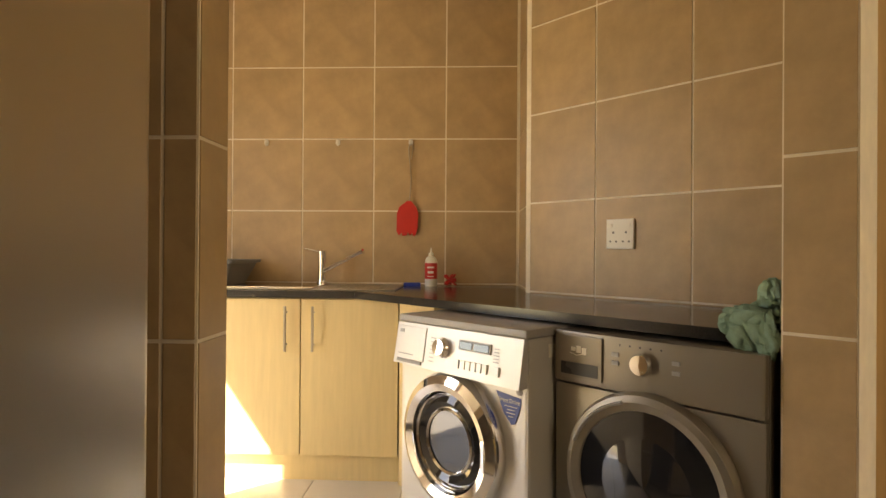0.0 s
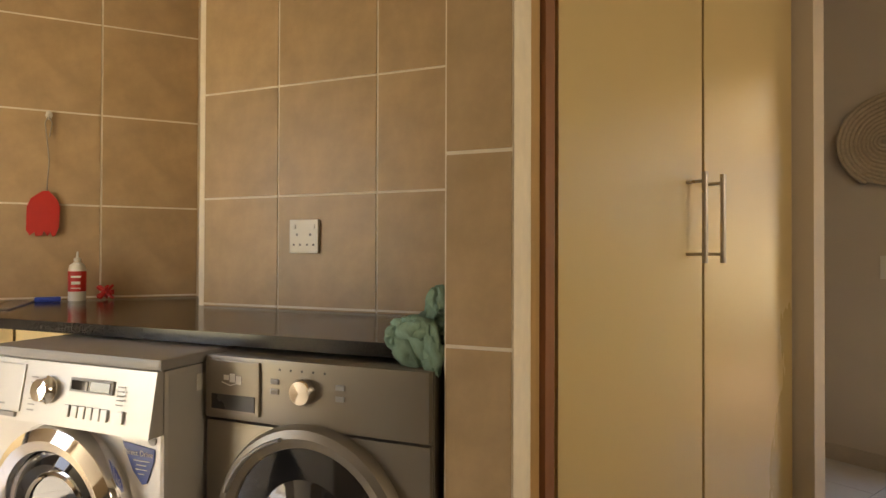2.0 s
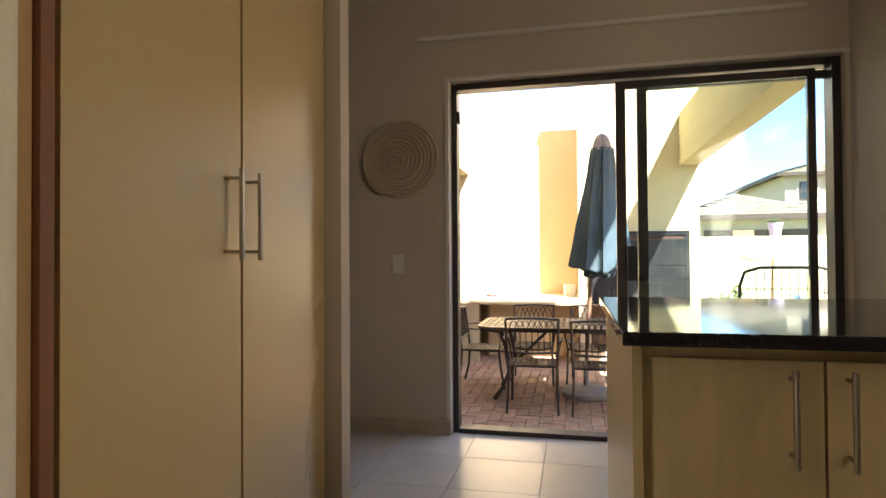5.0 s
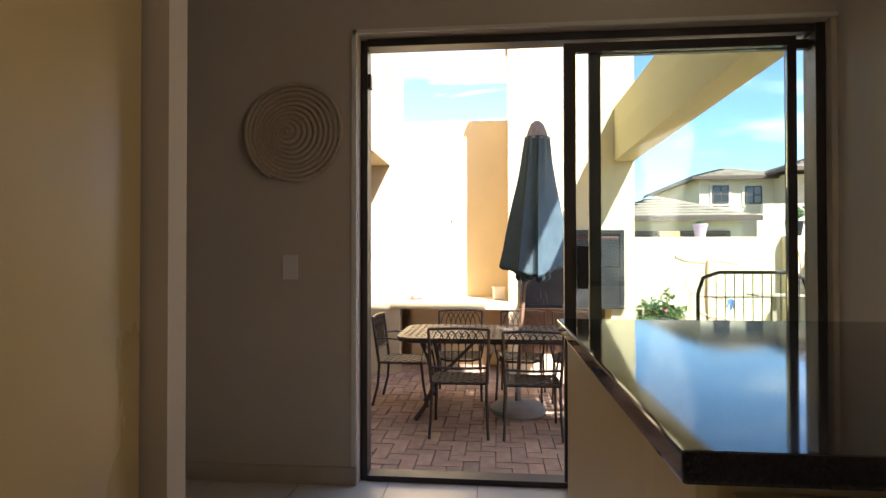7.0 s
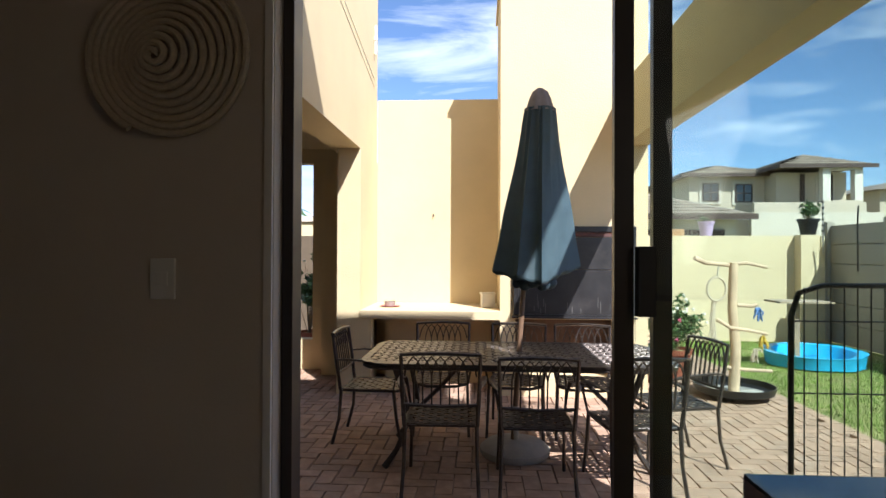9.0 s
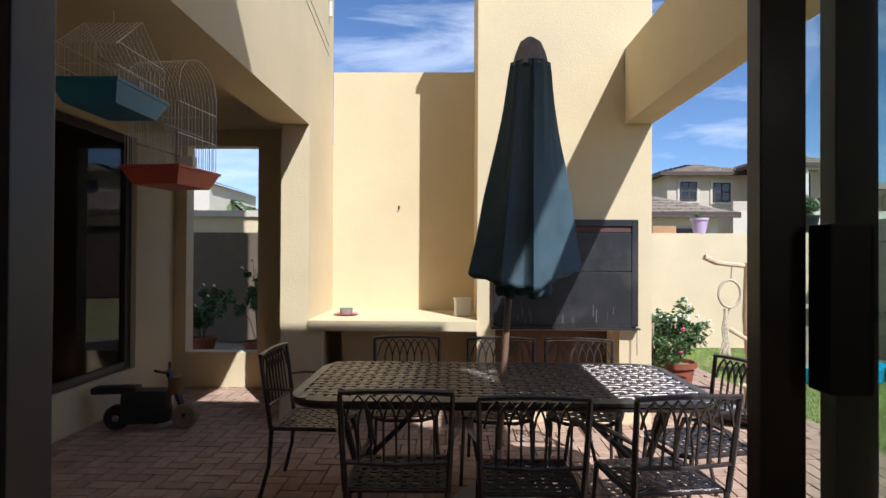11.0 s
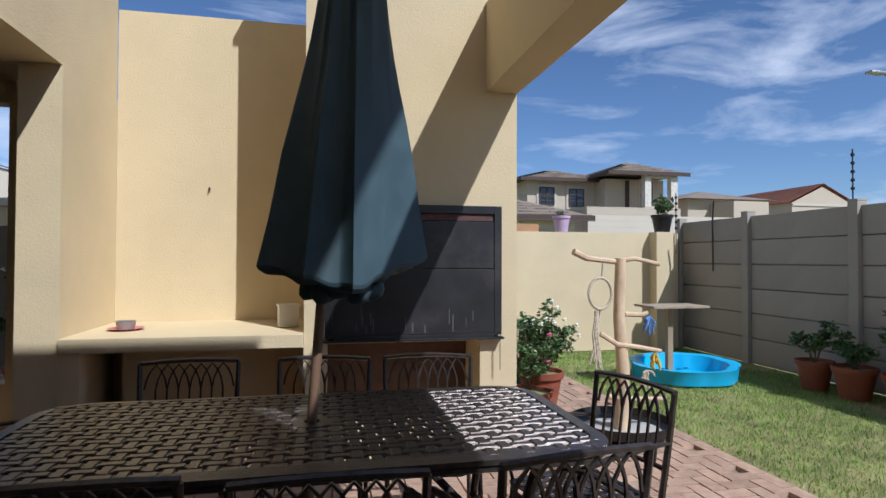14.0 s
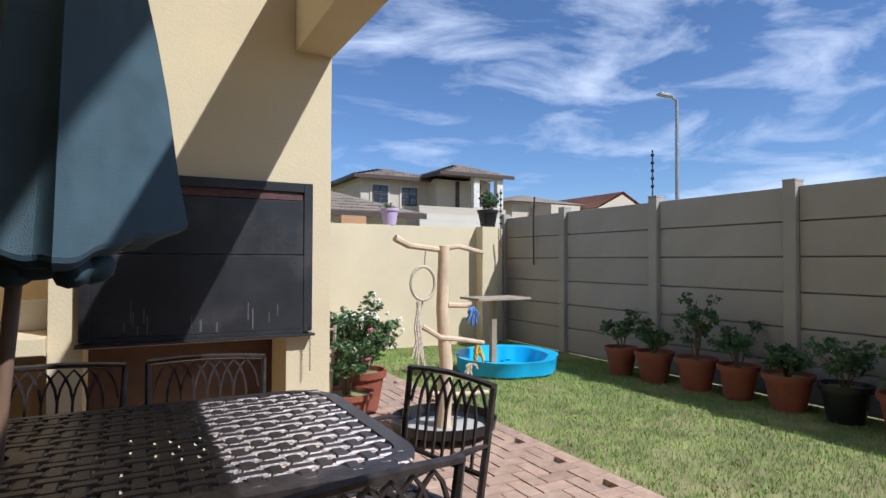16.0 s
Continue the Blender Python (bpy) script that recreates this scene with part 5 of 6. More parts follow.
def plant(name, m, label, seed, stems, leaf_n, leaf_size, pot=None, flowers=0, fmat=None, spread=0.3, height=0.6, group=""):
    rnd = random.Random(seed)
    t = thing(name, m, label, "plant", group)
    z0 = 0.0
    if pot:
        r, h, pm = pot
        z0 = h * 0.9
        part("pot", lathe(bmesh.new(), [(r * 0.68, 0), (r * 0.94, h * 0.84), (r * 1.04, h * 0.84), (r * 1.06, h), (r * 0.95, h), (r * 0.90, h * 0.88), (0, h * 0.88)], 28), pm, t, "", True)
        part("soil", lathe(bmesh.new(), [(r * 0.91, h * 0.885), (0, h * 0.90)], 16), SOIL, t)
    bm = bmesh.new()
    vs, fs = [], []
    tips = []
    for k in range(stems):
        a = rnd.uniform(0, 6.283)
        out_r = spread * rnd.uniform(0.2, 1.0)
        hh = height * rnd.uniform(0.45, 1.0)
        mid = Vector((math.cos(a) * out_r * 0.35, math.sin(a) * out_r * 0.35, z0 + hh * 0.55))
        tip = Vector((math.cos(a + 0.3) * out_r, math.sin(a + 0.3) * out_r, z0 + hh))
        tube(bm, [(0.01 * math.cos(a), 0.01 * math.sin(a), z0 - 0.03), mid, tip], [0.007, 0.005, 0.0025], 5)
        tips.append(tip)
        for q in range(3):
            c = mid.lerp(tip, rnd.uniform(0, 1.05)) + Vector((rnd.uniform(-1, 1), rnd.uniform(-1, 1), rnd.uniform(-1, 1))) * 0.035
            v2, f2 = leaves(rnd, c, rnd.uniform(0.05, 0.10) * (0.6 + spread), leaf_n // (stems * 3), leaf_size, 0.8)
            b0 = len(vs)
            vs += v2
            fs += [tuple(i + b0 for i in f) for f in f2]
    part("stems", bm, STEM, t)
    me = bpy.data.meshes.new("foliage")
    me.from_pydata(vs, [], fs)
    me.materials.append(LEAF)
    fo = new("foliage", me)
    fo.parent = t
    tagged(fo, "small green leaves", kind="stuff")
    for k in range(flowers):
        tp = tips[k % len(tips)] + Vector((rnd.uniform(-0.05, 0.05), rnd.uniform(-0.05, 0.05), rnd.uniform(0, 0.05)))
        bm = bmesh.new()
        for q in range(7):
            a = q * 0.9
            lathe(bm, [(0.002, -0.004), (0.013, 0.0), (0.006, 0.010)], 6, Matrix.Translation(tp + Vector((math.cos(a) * 0.012, math.sin(a) * 0.012, 0.004 * q))))
        part("flower", bm, fmat or FLOWER_W, t)
    return t


plant("potted_rose", pose(2.62, 9.25, G), "rose bush with white blooms in a terracotta pot", 3, 16, 1500, 0.026, (0.20, 0.34, TERRACOTTA), 16, FLOWER_W, 0.42, 0.62)
plant("potted_rose", pose(2.38, 8.95, G), "low rose bush with pink blooms in a terracotta pot", 4, 11, 1000, 0.024, (0.21, 0.24, TERRACOTTA), 4, FLOWER_P, 0.30, 0.52)
plant("potted_plant", pose(2.62, 9.85, G), "leafy shrub in a dark green pot by the garden wall", 5, 12, 1200, 0.028, (0.17, 0.28, mat("green_plastic", (0.02, 0.07, 0.05), 0.5)), 0, None, 0.36, 0.55)
for k, (x, y, r, h, s, hh) in enumerate(((5.74, 9.42, 0.19, 0.33, 0.26, 0.42), (5.77, 8.98, 0.21, 0.34, 0.24, 0.34), (5.82, 8.50, 0.21, 0.34, 0.26, 0.66), (5.86, 8.08, 0.19, 0.33, 0.26, 0.45), (5.86, 7.62, 0.21, 0.33, 0.2, 0.28), (5.88, 7.18, 0.20, 0.32, 0.3, 0.36), (5.80, 6.72, 0.20, 0.34, 0.22, 0.4))):
    plant("potted_plant", pose(x, y, G), ("tall thin shrub" if hh > 0.5 else "low leafy shrub") + (" in a black plastic pot by the fence" if k == 5 else " in a terracotta pot by the fence"), 20 + k, 8, 620, 0.028, (r * 0.92, h * 0.92, BLACK if k == 5 else TERRACOTTA), 0, None, s, hh, "potted plants along the fence")
plant("potted_plant", pose(4.16, 12.33, 1.45), "small plant in a lilac pot on the garden wall", 40, 5, 120, 0.02, (0.13, 0.24, LILAC), 0, None, 0.10, 0.10)
plant("potted_plant", pose(5.78, 12.25, 1.46), "leafy plant in a black pot on the wall pier", 41, 9, 500, 0.03, (0.16, 0.27, BLACK), 0, None, 0.20, 0.30)
pb = thing("planter_box", pose(3.6, 12.33, 1.45), "small wooden planter box on the garden wall", "planter")
part("box_body", box(-0.18, 0.18, -0.06, 0.06, 0, 0.11, 0.004), mat("orange_wood", (0.45, 0.25, 0.12), 0.8), pb)
part("soil", box(-0.165, 0.165, -0.05, 0.05, 0.111, 0.114), SOIL, pb)
wc = thing("wooden_frame", pose(2.07, 8.95, G) @ Matrix.Diagonal((0.8, 1, 0.85, 1)), "old wooden frame leaning beside the rose pots", "frame")
for x in (0.0, 0.22):
    part("upright", tube(bmesh.new(), [(x, 0.0, 0.0), (x + 0.10, 0.10, 0.88)], 0.017, 6), WOOD_RAW, wc)
for z in (0.3, 0.6, 0.84):
    part("rung", tube(bmesh.new(), [(0.10 * z / 0.88, 0.10 * z / 0.88, z), (0.22 + 0.10 * z / 0.88, 0.10 * z / 0.88, z)], 0.012, 6), WOOD_RAW, wc)
ws = thing("wall_shelf", pose(2.3, 12.24, 0.52), "small wooden shelf fixed to the garden wall", "shelf")
part("board", box(-0.1, 0.45, -0.22, 0, 0, 0.03, 0.004), WOOD_RAW, ws)

# ---- bird perch tree ----
bp = thing("bird_perch", pose(2.92, 8.35, G), "peeled branch bird perch with rope toys on a round tray", "bird perch")
part("tray", lathe(bmesh.new(), [(0.30, 0.05), (0.36, 0.075), (0.375, 0.13), (0.385, 0.13), (0.37, 0.06), (0.30, 0.035)], 40, None, True), BLACK, bp, "round black tray", True)
part("tray_floor", lathe(bmesh.new(), [(0.30, 0.036), (0.30, 0.052), (0, 0.052)], 32), CONCRETE, bp)
for k in range(3):
    part("foot", lathe(bmesh.new(), [(0.03, 0.0), (0.03, 0.036)], 12, Matrix.Translation((0.24 * math.cos(k * 2.1), 0.24 * math.sin(k * 2.1), 0))), BLACK, bp)
part("trunk", tube(bmesh.new(), [(0.0, 0, 0.05), (0.02, 0.0, 0.5), (-0.01, 0.01, 0.9), (0.0, 0.0, 1.36)], [0.055, 0.05, 0.045, 0.042], 12), PEELED, bp, "peeled branch trunk", True)
for pts, rr in (([(-0.39, 0, 1.41), (-0.28, 0.01, 1.36), (-0.05, 0.01, 1.335), (0.12, 0.0, 1.36), (0.33, 0, 1.315)], 0.024),
                ([(-0.16, 0.02, 0.78), (-0.04, -0.03, 0.70), (0.12, -0.04, 0.68), (0.33, -0.02, 0.64)], 0.020),
                ([(0.03, 0, 0.93), (0.2, 0.02, 0.92), (0.24, 0.02, 0.935)], 0.020),
                ([(-0.1, 0.0, 0.30), (0.1, -0.03, 0.28), (0.36, -0.03, 0.27)], 0.019)):
    part("branch", tube(bmesh.new(), pts, [rr * (1.1 - 0.1 * k) for k in range(len(pts))], 8), PEELED, bp, "", True)
bm = bmesh.new()
tube(bm, [(-0.17 + 0.095 * math.cos(a), 0.0, 1.09 + 0.12 * math.sin(a)) for a in [2 * math.pi * k / 24 for k in range(25)]], 0.012, 6)
part("rope_ring", bm, ROPE, bp, "rope swing ring", True)
part("chain", tube(bmesh.new(), [(-0.15, 0, 1.34), (-0.16, 0, 1.22)], 0.005, 5), GALV, bp)
rnd = random.Random(9)
bm = bmesh.new()
for k in range(9):
    x = -0.19 + rnd.uniform(-0.03, 0.03)
    tube(bm, [(x, rnd.uniform(-0.02, 0.02), 0.96), (x + rnd.uniform(-0.03, 0.03), 0, 0.78), (x + rnd.uniform(-0.05, 0.05), 0, rnd.uniform(0.5, 0.6))], 0.008, 5)
part("rope_tassel", bm, ROPE, bp)
for (x, z, mt, nm) in ((0.25, 0.84, mat("blue_rope", (0.10, 0.20, 0.42), 0.9), "blue_toy"), (0.29, 0.56, YELLOW, "yellow_toy"), (0.22, 0.42, ROPE, "rope_toy")):
    bm = bmesh.new()
    for k in range(12):
        p = Vector((x + rnd.uniform(-0.04, 0.04), rnd.uniform(-0.03, 0.03), z + rnd.uniform(-0.06, 0.06)))
        tube(bm, [(x, 0, z + 0.07), p, p + Vector((rnd.uniform(-0.02, 0.02), 0, -0.03))], [0.006, 0.011, 0.007], 5)
    part(nm, bm, mt, bp)
ft = thing("bird_table", pose(4.35, 9.9, G), "pale wooden feeding table on a post in the lawn", "bird table")
part("post", box(-0.03, 0.03, -0.03, 0.03, 0, 0.84), WOOD_RAW, ft)
part("board", box(-0.30, 0.36, -0.2, 0.2, 0.84, 0.865, 0.004), WOOD_RAW, ft)

# ---- play pool ----
pp = thing("play_pool", pose(4.68, 10.12, G, 0, 0, -18) @ Matrix.Diagonal((0.97, 1, 0.8, 1)), "bright blue plastic children's shell pool on the lawn", "paddling pool")
bm = bmesh.new()
rings = []
for s, z in ((0.86, 0.0), (0.94, 0.02), (0.97, 0.18), (1.0, 0.215), (0.90, 0.22), (0.80, 0.205), (0.70, 0.06), (0.4, 0.05), (0.0001, 0.05)):
    ring = []
    for k in range(72):
        a = 2 * math.pi * k / 72
        r = 1 + 0.085 * abs(math.cos(3.5 * a)) ** 0.5 - 0.05
        ring.append(bm.verts.new((0.60 * r * s * math.cos(a), 0.47 * r * s * math.sin(a), z + ((0.035 + 0.045 * math.sin(a)) if z > 0.1 else 0))))
    rings.append(ring)
for a, b in zip(rings, rings[1:]):
    for k in range(72):
        bm.faces.new((a[k], a[(k + 1) % 72], b[(k + 1) % 72], b[k]))
part("shell", bm, POOL_BLUE, pp, "", True)
for k in range(5):
    part("cup_dimple", lathe(bmesh.new(), [(0.03, 0), (0.028, 0.012), (0.018, 0.012), (0.016, 0.002)], 14, Matrix.Translation((-0.42 + 0.09 * k, -0.27 - 0.06 * (k % 2), 0.215)), True), mat("deep_blue_plastic", (0.01, 0.16, 0.36), 0.4) if k == 0 else bpy.data.materials["deep_blue_plastic"], pp)

# ---- wire pen outside the fixed pane ----
pen2 = thing("wire_pen", pose(1.55, 4.62, G), "dark metal wire pen with rounded corner panels", "pet pen")
for i in range(3):
    x0 = i * 0.62
    bm = bmesh.new()
    w, h = 0.60, 1.32
    tube(bm, [(x0, 0, 0.02), (x0, 0, h - 0.12), (x0 + 0.03, 0, h - 0.03), (x0 + 0.12, 0, h), (x0 + w - 0.12, 0, h), (x0 + w - 0.03, 0, h - 0.03), (x0 + w, 0, h - 0.12), (x0 + w, 0, 0.02)], 0.011, 8)
    tube(bm, [(x0, 0, 0.08), (x0 + w, 0, 0.08)], 0.008, 6)
    part("panel_frame", bm, BLACK_STEEL, pen2, smooth=True)
    for k in range(1, 12):
        x = x0 + w * k / 12
        part("bar", tube(bmesh.new(), [(x, 0, 0.08), (x, 0, h - 0.005)], 0.0028, 5), BLACK_STEEL, pen2)
    for z in (0.5, 0.9, 1.18):
        part("cross_bar", tube(bmesh.new(), [(x0, 0.004, z), (x0 + w, 0.004, z)], 0.0035, 5), BLACK_STEEL, pen2)

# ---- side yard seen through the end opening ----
# Dark sheet: the shade on the lower yard wall is put into its colour.
structure("side_yard_fence", box(-6.5, -1.0, 12.52, 12.548, G, 1.44), mat("shaded_wall_brown", (0.13, 0.095, 0.06), 0.85, vary=0.15, scale=5), label="dark brown panel standing in for the shaded lower yard wall")
structure("side_yard_wall", box(-6.5, -0.9, 12.6, 12.75, G, 1.70), GARDEN_PLASTER)
structure("side_yard_wall_cap", box(-6.5, -0.9, 12.55, 12.8, 1.70, 1.80), HOUSE_WHITE)
structure("side_wall_return", box(-1.75, -1.62, 10.4, 12.59, G, 1.50), GARDEN_PLASTER)
plant("garden_shrub", pose(-2.15, 10.6, G), "leafy shrub in the side yard", 51, 16, 1800, 0.035, (0.18, 0.3, TERRACOTTA), 4, FLOWER_W, 0.34, 1.15)
plant("garden_shrub", pose(-3.0, 10.9, G), "low leafy shrub with white blooms in the side yard", 52, 14, 1500, 0.035, (0.18, 0.3, TERRACOTTA), 4, FLOWER_W, 0.42, 0.65)


# ---- neighbouring houses ----
def hip_roof(bm, x0, x1, y0, y1, z0, h, over=0.45):
    x0, x1, y0, y1 = x0 - over, x1 + over, y0 - over, y1 + over
    half = min(x1 - x0, y1 - y0) / 2
    if x1 - x0 >= y1 - y0:
        r = [(x0 + half, (y0 + y1) / 2), (x1 - half, (y0 + y1) / 2)]
    else:
        r = [((x0 + x1) / 2, y0 + half), ((x0 + x1) / 2, y1 - half)]
    c = [bm.verts.new((a, b, z0)) for a, b in ((x0, y0), (x1, y0), (x1, y1), (x0, y1))]
    t = [bm.verts.new((a, b, z0 + h)) for a, b in r]
    if x1 - x0 >= y1 - y0:
        bm.faces.new((c[0], c[1], t[1], t[0])), bm.faces.new((c[1], c[2], t[1])), bm.faces.new((c[2], c[3], t[0], t[1])), bm.faces.new((c[3], c[0], t[0]))
    else:
        bm.faces.new((c[0], c[1], t[0])), bm.faces.new((c[1], c[2], t[1], t[0])), bm.faces.new((c[2], c[3], t[1])), bm.faces.new((c[3], c[0], t[0], t[1]))
    bm.faces.new((c[3], c[2], c[1], c[0]))
    return x0, x1, y0, y1


def roof_rows(bm, x0, x1, y0, y1, z0, h, step=0.34):
    """Raised tile courses on the front and side slopes of a hip roof."""
    half = min(x1 - x0, y1 - y0) / 2
    n = int(half / step)
    for k in range(n):
        u = k * step
        z = z0 + h * u / half
        m = int((x1 - x0 - 2 * u) / 0.33)
        for q in range(m):
            a = x0 + u + q * 0.33
            bx(bm, a, a + 0.29, y0 + u, y0 + u + step, z + 0.01, z + 0.05)
        m = int((y1 - y0 - 2 * u) / 0.33)
        for q in range(m):
            a = y0 + u + q * 0.33
            bx(bm, x0 + u, x0 + u + step, a, a + 0.29, z + 0.01, z + 0.05)


def house_window(parent, x0, x1, z0, z1, y):
    w = part("window", box(x0 - 0.12, x1 + 0.12, y - 0.05, y - 0.01, z0 - 0.12, z1 + 0.12), HOUSE_WHITE, parent, "pale window surround")
    part("pane", box(x0, x1, y - 0.075, y - 0.052, z0, z1), DARK_GLASS, w, "dark window glass")
    f = bmesh.new()
    for a in (x0, (x0 + x1) / 2 - 0.025, x1 - 0.05):
        bx(f, a, a + 0.05, y - 0.10, y - 0.076, z0, z1)
    for b in (z0, (z0 + z1) / 2 - 0.025, z1 - 0.05):
        bx(f, x0 + 0.05, x1 - 0.05, y - 0.098, y - 0.078, b, b + 0.05)
    part("window_frame", f, FASCIA, w)


hs = thing("neighbour_house", pose(-0.35, 0, -0.06), "two-storey cream house with a brown tiled hip roof", "house")
part("wall", box(10.1, 13.4, 29.0, 37.0, G, 4.75), HOUSE_CREAM, hs, "left wing")
part("wall", box(13.4, 16.3, 28.0, 37.0, G, 4.75), HOUSE_CREAM, hs, "right wing")
bm = bmesh.new()
e = hip_roof(bm, 10.1, 13.9, 29.0, 37.0, 4.80, 0.72)
part("roof", bm, ROOF_TILE, hs, "brown tiled roof")
bm = bmesh.new()
e2 = hip_roof(bm, 13.4, 16.3, 27.2, 37.0, 4.92, 0.72)
part("roof", bm, ROOF_TILE, hs, "brown tiled roof")
bm = bmesh.new()
roof_rows(bm, *e, 4.80, 0.72 * 1.0)
roof_rows(bm, *e2, 4.92, 0.72)
rt = part("roof_course", bm, ROOF_TILE, hs, "raised tile courses")
rt["kind"] = "stuff"
part("fascia", box(9.62, 13.5, 28.5, 28.56, 4.66, 4.82), FASCIA, hs)
part("fascia", box(9.60, 9.66, 28.56, 37.4, 4.66, 4.82), FASCIA, hs)
part("fascia", box(12.9, 16.8, 26.70, 26.76, 4.78, 4.94), FASCIA, hs)
part("fascia", box(12.88, 12.94, 26.76, 28.5, 4.78, 4.94), FASCIA, hs)
house_window(hs, 10.66, 11.38, 3.60, 4.42, 29.0)
house_window(hs, 12.10, 12.84, 3.55, 4.38, 29.0)
house_window(hs, 15.15, 15.7, 3.4, 4.65, 28.0)
part("slot_window", box(14.38, 14.58, 27.96, 27.99, 3.5, 4.7), FASCIA, hs)
part("balcony", box(14.7, 16.3, 26.9, 27.99, 3.2, 3.45), HOUSE_CREAM, hs)
part("balcony_wall", box(11.9, 16.3, 26.7, 26.88, 2.2, 3.36), HOUSE_CREAM, hs, "pale balcony parapet")
part("column", box(14.72, 15.02, 26.9, 27.2, 3.45, 4.70), STONE, hs, "split stone column")
part("column", box(15.98, 16.3, 26.9, 27.2, 3.45, 4.70), STONE, hs, "split stone column")
part("porch_beam", box(14.72, 16.3, 26.9, 27.2, 4.702, 4.915), HOUSE_WHITE, hs)

gh = thing("neighbour_garage", pose(0, 0, 0), "low white outbuilding with a brown tiled roof", "garage")
part("wall", box(4.2, 8.6, 21.5, 26.0, G, 2.35), HOUSE_WHITE, gh)
bm = bmesh.new()
e3 = hip_roof(bm, 4.2, 8.6, 21.5, 26.0, 2.42, 0.95)
part("roof", bm, ROOF_TILE, gh)
bm = bmesh.new()
roof_rows(bm, *e3, 2.42, 0.95)
r3 = part("roof_course", bm, ROOF_TILE, gh, "raised tile courses")
r3["kind"] = "stuff"
part("fascia", box(3.72, 9.06, 20.98, 21.04, 2.26, 2.44), FASCIA, gh)
part("garage_door", box(4.8, 8.2, 21.42, 21.49, G, 1.95), FASCIA, gh, "dark brown garage door")
part("side_wall", box(9.3, 15.4, 22.0, 22.2, G, 2.55), HOUSE_WHITE, gh, "tall white yard wall")

for k, (x0, x1, y0, z, rz, mt, lab) in enumerate(((19.3, 23.8, 31.0, 4.25, 0.7, ROOF_TILE, "grey-roofed cream house further down the street"), (29.4, 33.9, 35.0, 4.7, 1.25, ROOF_RED, "red-roofed cream house at the end of the street"), (-22.0, -12.4, 33.0, 4.75, 1.6, ROOF_RED, "white house with a red tiled roof behind the side yard"))):
    h2 = thing("far_house", pose(0, 0, 0), lab, "house")
    part("wall", box(x0, x1, y0, y0 + 7, G, z), HOUSE_WHITE if k == 2 else HOUSE_CREAM, h2)
    b = bmesh.new()
    if k == 0:
        hip_roof(b, x0, x1, y0, y0 + 7, z, rz)
    else:
        v = [b.verts.new(p) for p in ((x0 - .3, y0 - .12, z), (x1 + .3, y0 - .12, z), (x1 + .3, y0 + 7.4, z), (x0 - .3, y0 + 7.4, z), ((x0 + x1) / 2, y0 - .12, z + rz), ((x0 + x1) / 2, y0 + 7.4, z + rz))]
        for f in ((1, 2, 5, 4), (3, 0, 4, 5)):
            b.faces.new([v[i] for i in f])
        w4 = [[(x0, y, z), (x1, y, z), ((x0 + x1) / 2, y, z + rz * (x1 - x0) / (x1 - x0 + 0.6) - 0.06)] for y in (y0, y0 + 7)]
        for w3 in w4:
            g = bmesh.new()
            g.faces.new([g.verts.new(p) for p in w3])
            part("gable", g, HOUSE_WHITE if k == 2 else HOUSE_CREAM, h2)
        bmesh.ops.solidify(b, geom=b.faces[:], thickness=0.12)
    part("roof", b, mt, h2)
    if k == 2:
        part("window_pane", box(-14.9, -14.5, y0 - 0.09, y0 - 0.01, 3.3, 4.0), DARK_GLASS, h2, "small dark window")
    if k == 1:
        v = box(x0, x1, y0 - 0.06, y0 - 0.002, z - 0.2, z - 0.05)
        part("gable_band", v, HOUSE_WHITE, h2)
    if k == 0:
        part("garage_wing", box(20.6, 22.6, 29.2, 30.95, G, 4.0), HOUSE_CREAM, h2)
for px_, py_, pz_ in ((-12.6, 36.0, 4.2), (-11.3, 37.0, 3.9)):
    pt = thing("palm_tree", pose(px_, py_, G), "distant green palm tree behind the side yard houses", "tree", "palms behind the houses")
    part("trunk", tube(bmesh.new(), [(0, 0, 0), (0.1, 0, pz_ * 0.5), (0, 0, pz_)], [0.2, 0.15, 0.13], 8), STEM, pt, smooth=True)
    bm = bmesh.new()
    for k in range(16):
        q, e = k * 2.4, 0.5 + 0.5 * math.sin(k * 1.7)
        rib = [Vector((math.cos(q) * 1.3 * u, math.sin(q) * 1.3 * u, pz_ + (0.3 + 0.8 * e) * u - 1.1 * u * u)) for u in (0, 0.3, 0.6, 0.85, 1.0)]
        tube(bm, rib, [0.03, 0.16, 0.18, 0.12, 0.02], 4, 0.15)
    part("crown", bm, LEAF, pt, "arching palm fronds")
sl = thing("street_lamp", pose(0, 0, 0), "tall grey street lamp over the neighbouring houses", "street lamp")
part("pole", tube(bmesh.new(), [(20.55, 21.0, G), (20.55, 21.0, 7.6)], [0.10, 0.07], 10), GALV, sl, smooth=True)
part("arm", tube(bmesh.new(), [(20.55, 21.0, 7.58), (20.2, 21.0, 7.70), (19.9, 21.0, 7.72)], 0.05, 8), GALV, sl, smooth=True)
part("lamp_head", bx(bmesh.new(), 19.5, 20.2, 20.85, 21.15, 7.66, 7.76, 0.05), GALV, sl, smooth=True)

# ---- lawn ----
rg = np.random.RandomState(5)
NB = 60000
gx = 3.45 + rg.rand(NB) * 2.71
gy = 4.6 + (rg.rand(NB) ** 0.9) * 7.6
gh_ = 0.018 + 0.022 * rg.rand(NB)
ga = rg.rand(NB) * 6.283
lean = rg.randn(NB, 2) * 0.012
w = 0.0035
v0 = np.stack([gx - w * np.cos(ga), gy - w * np.sin(ga), np.full(NB, G - 0.013)], 1)
v1 = np.stack([gx + w * np.cos(ga), gy + w * np.sin(ga), np.full(NB, G - 0.013)], 1)
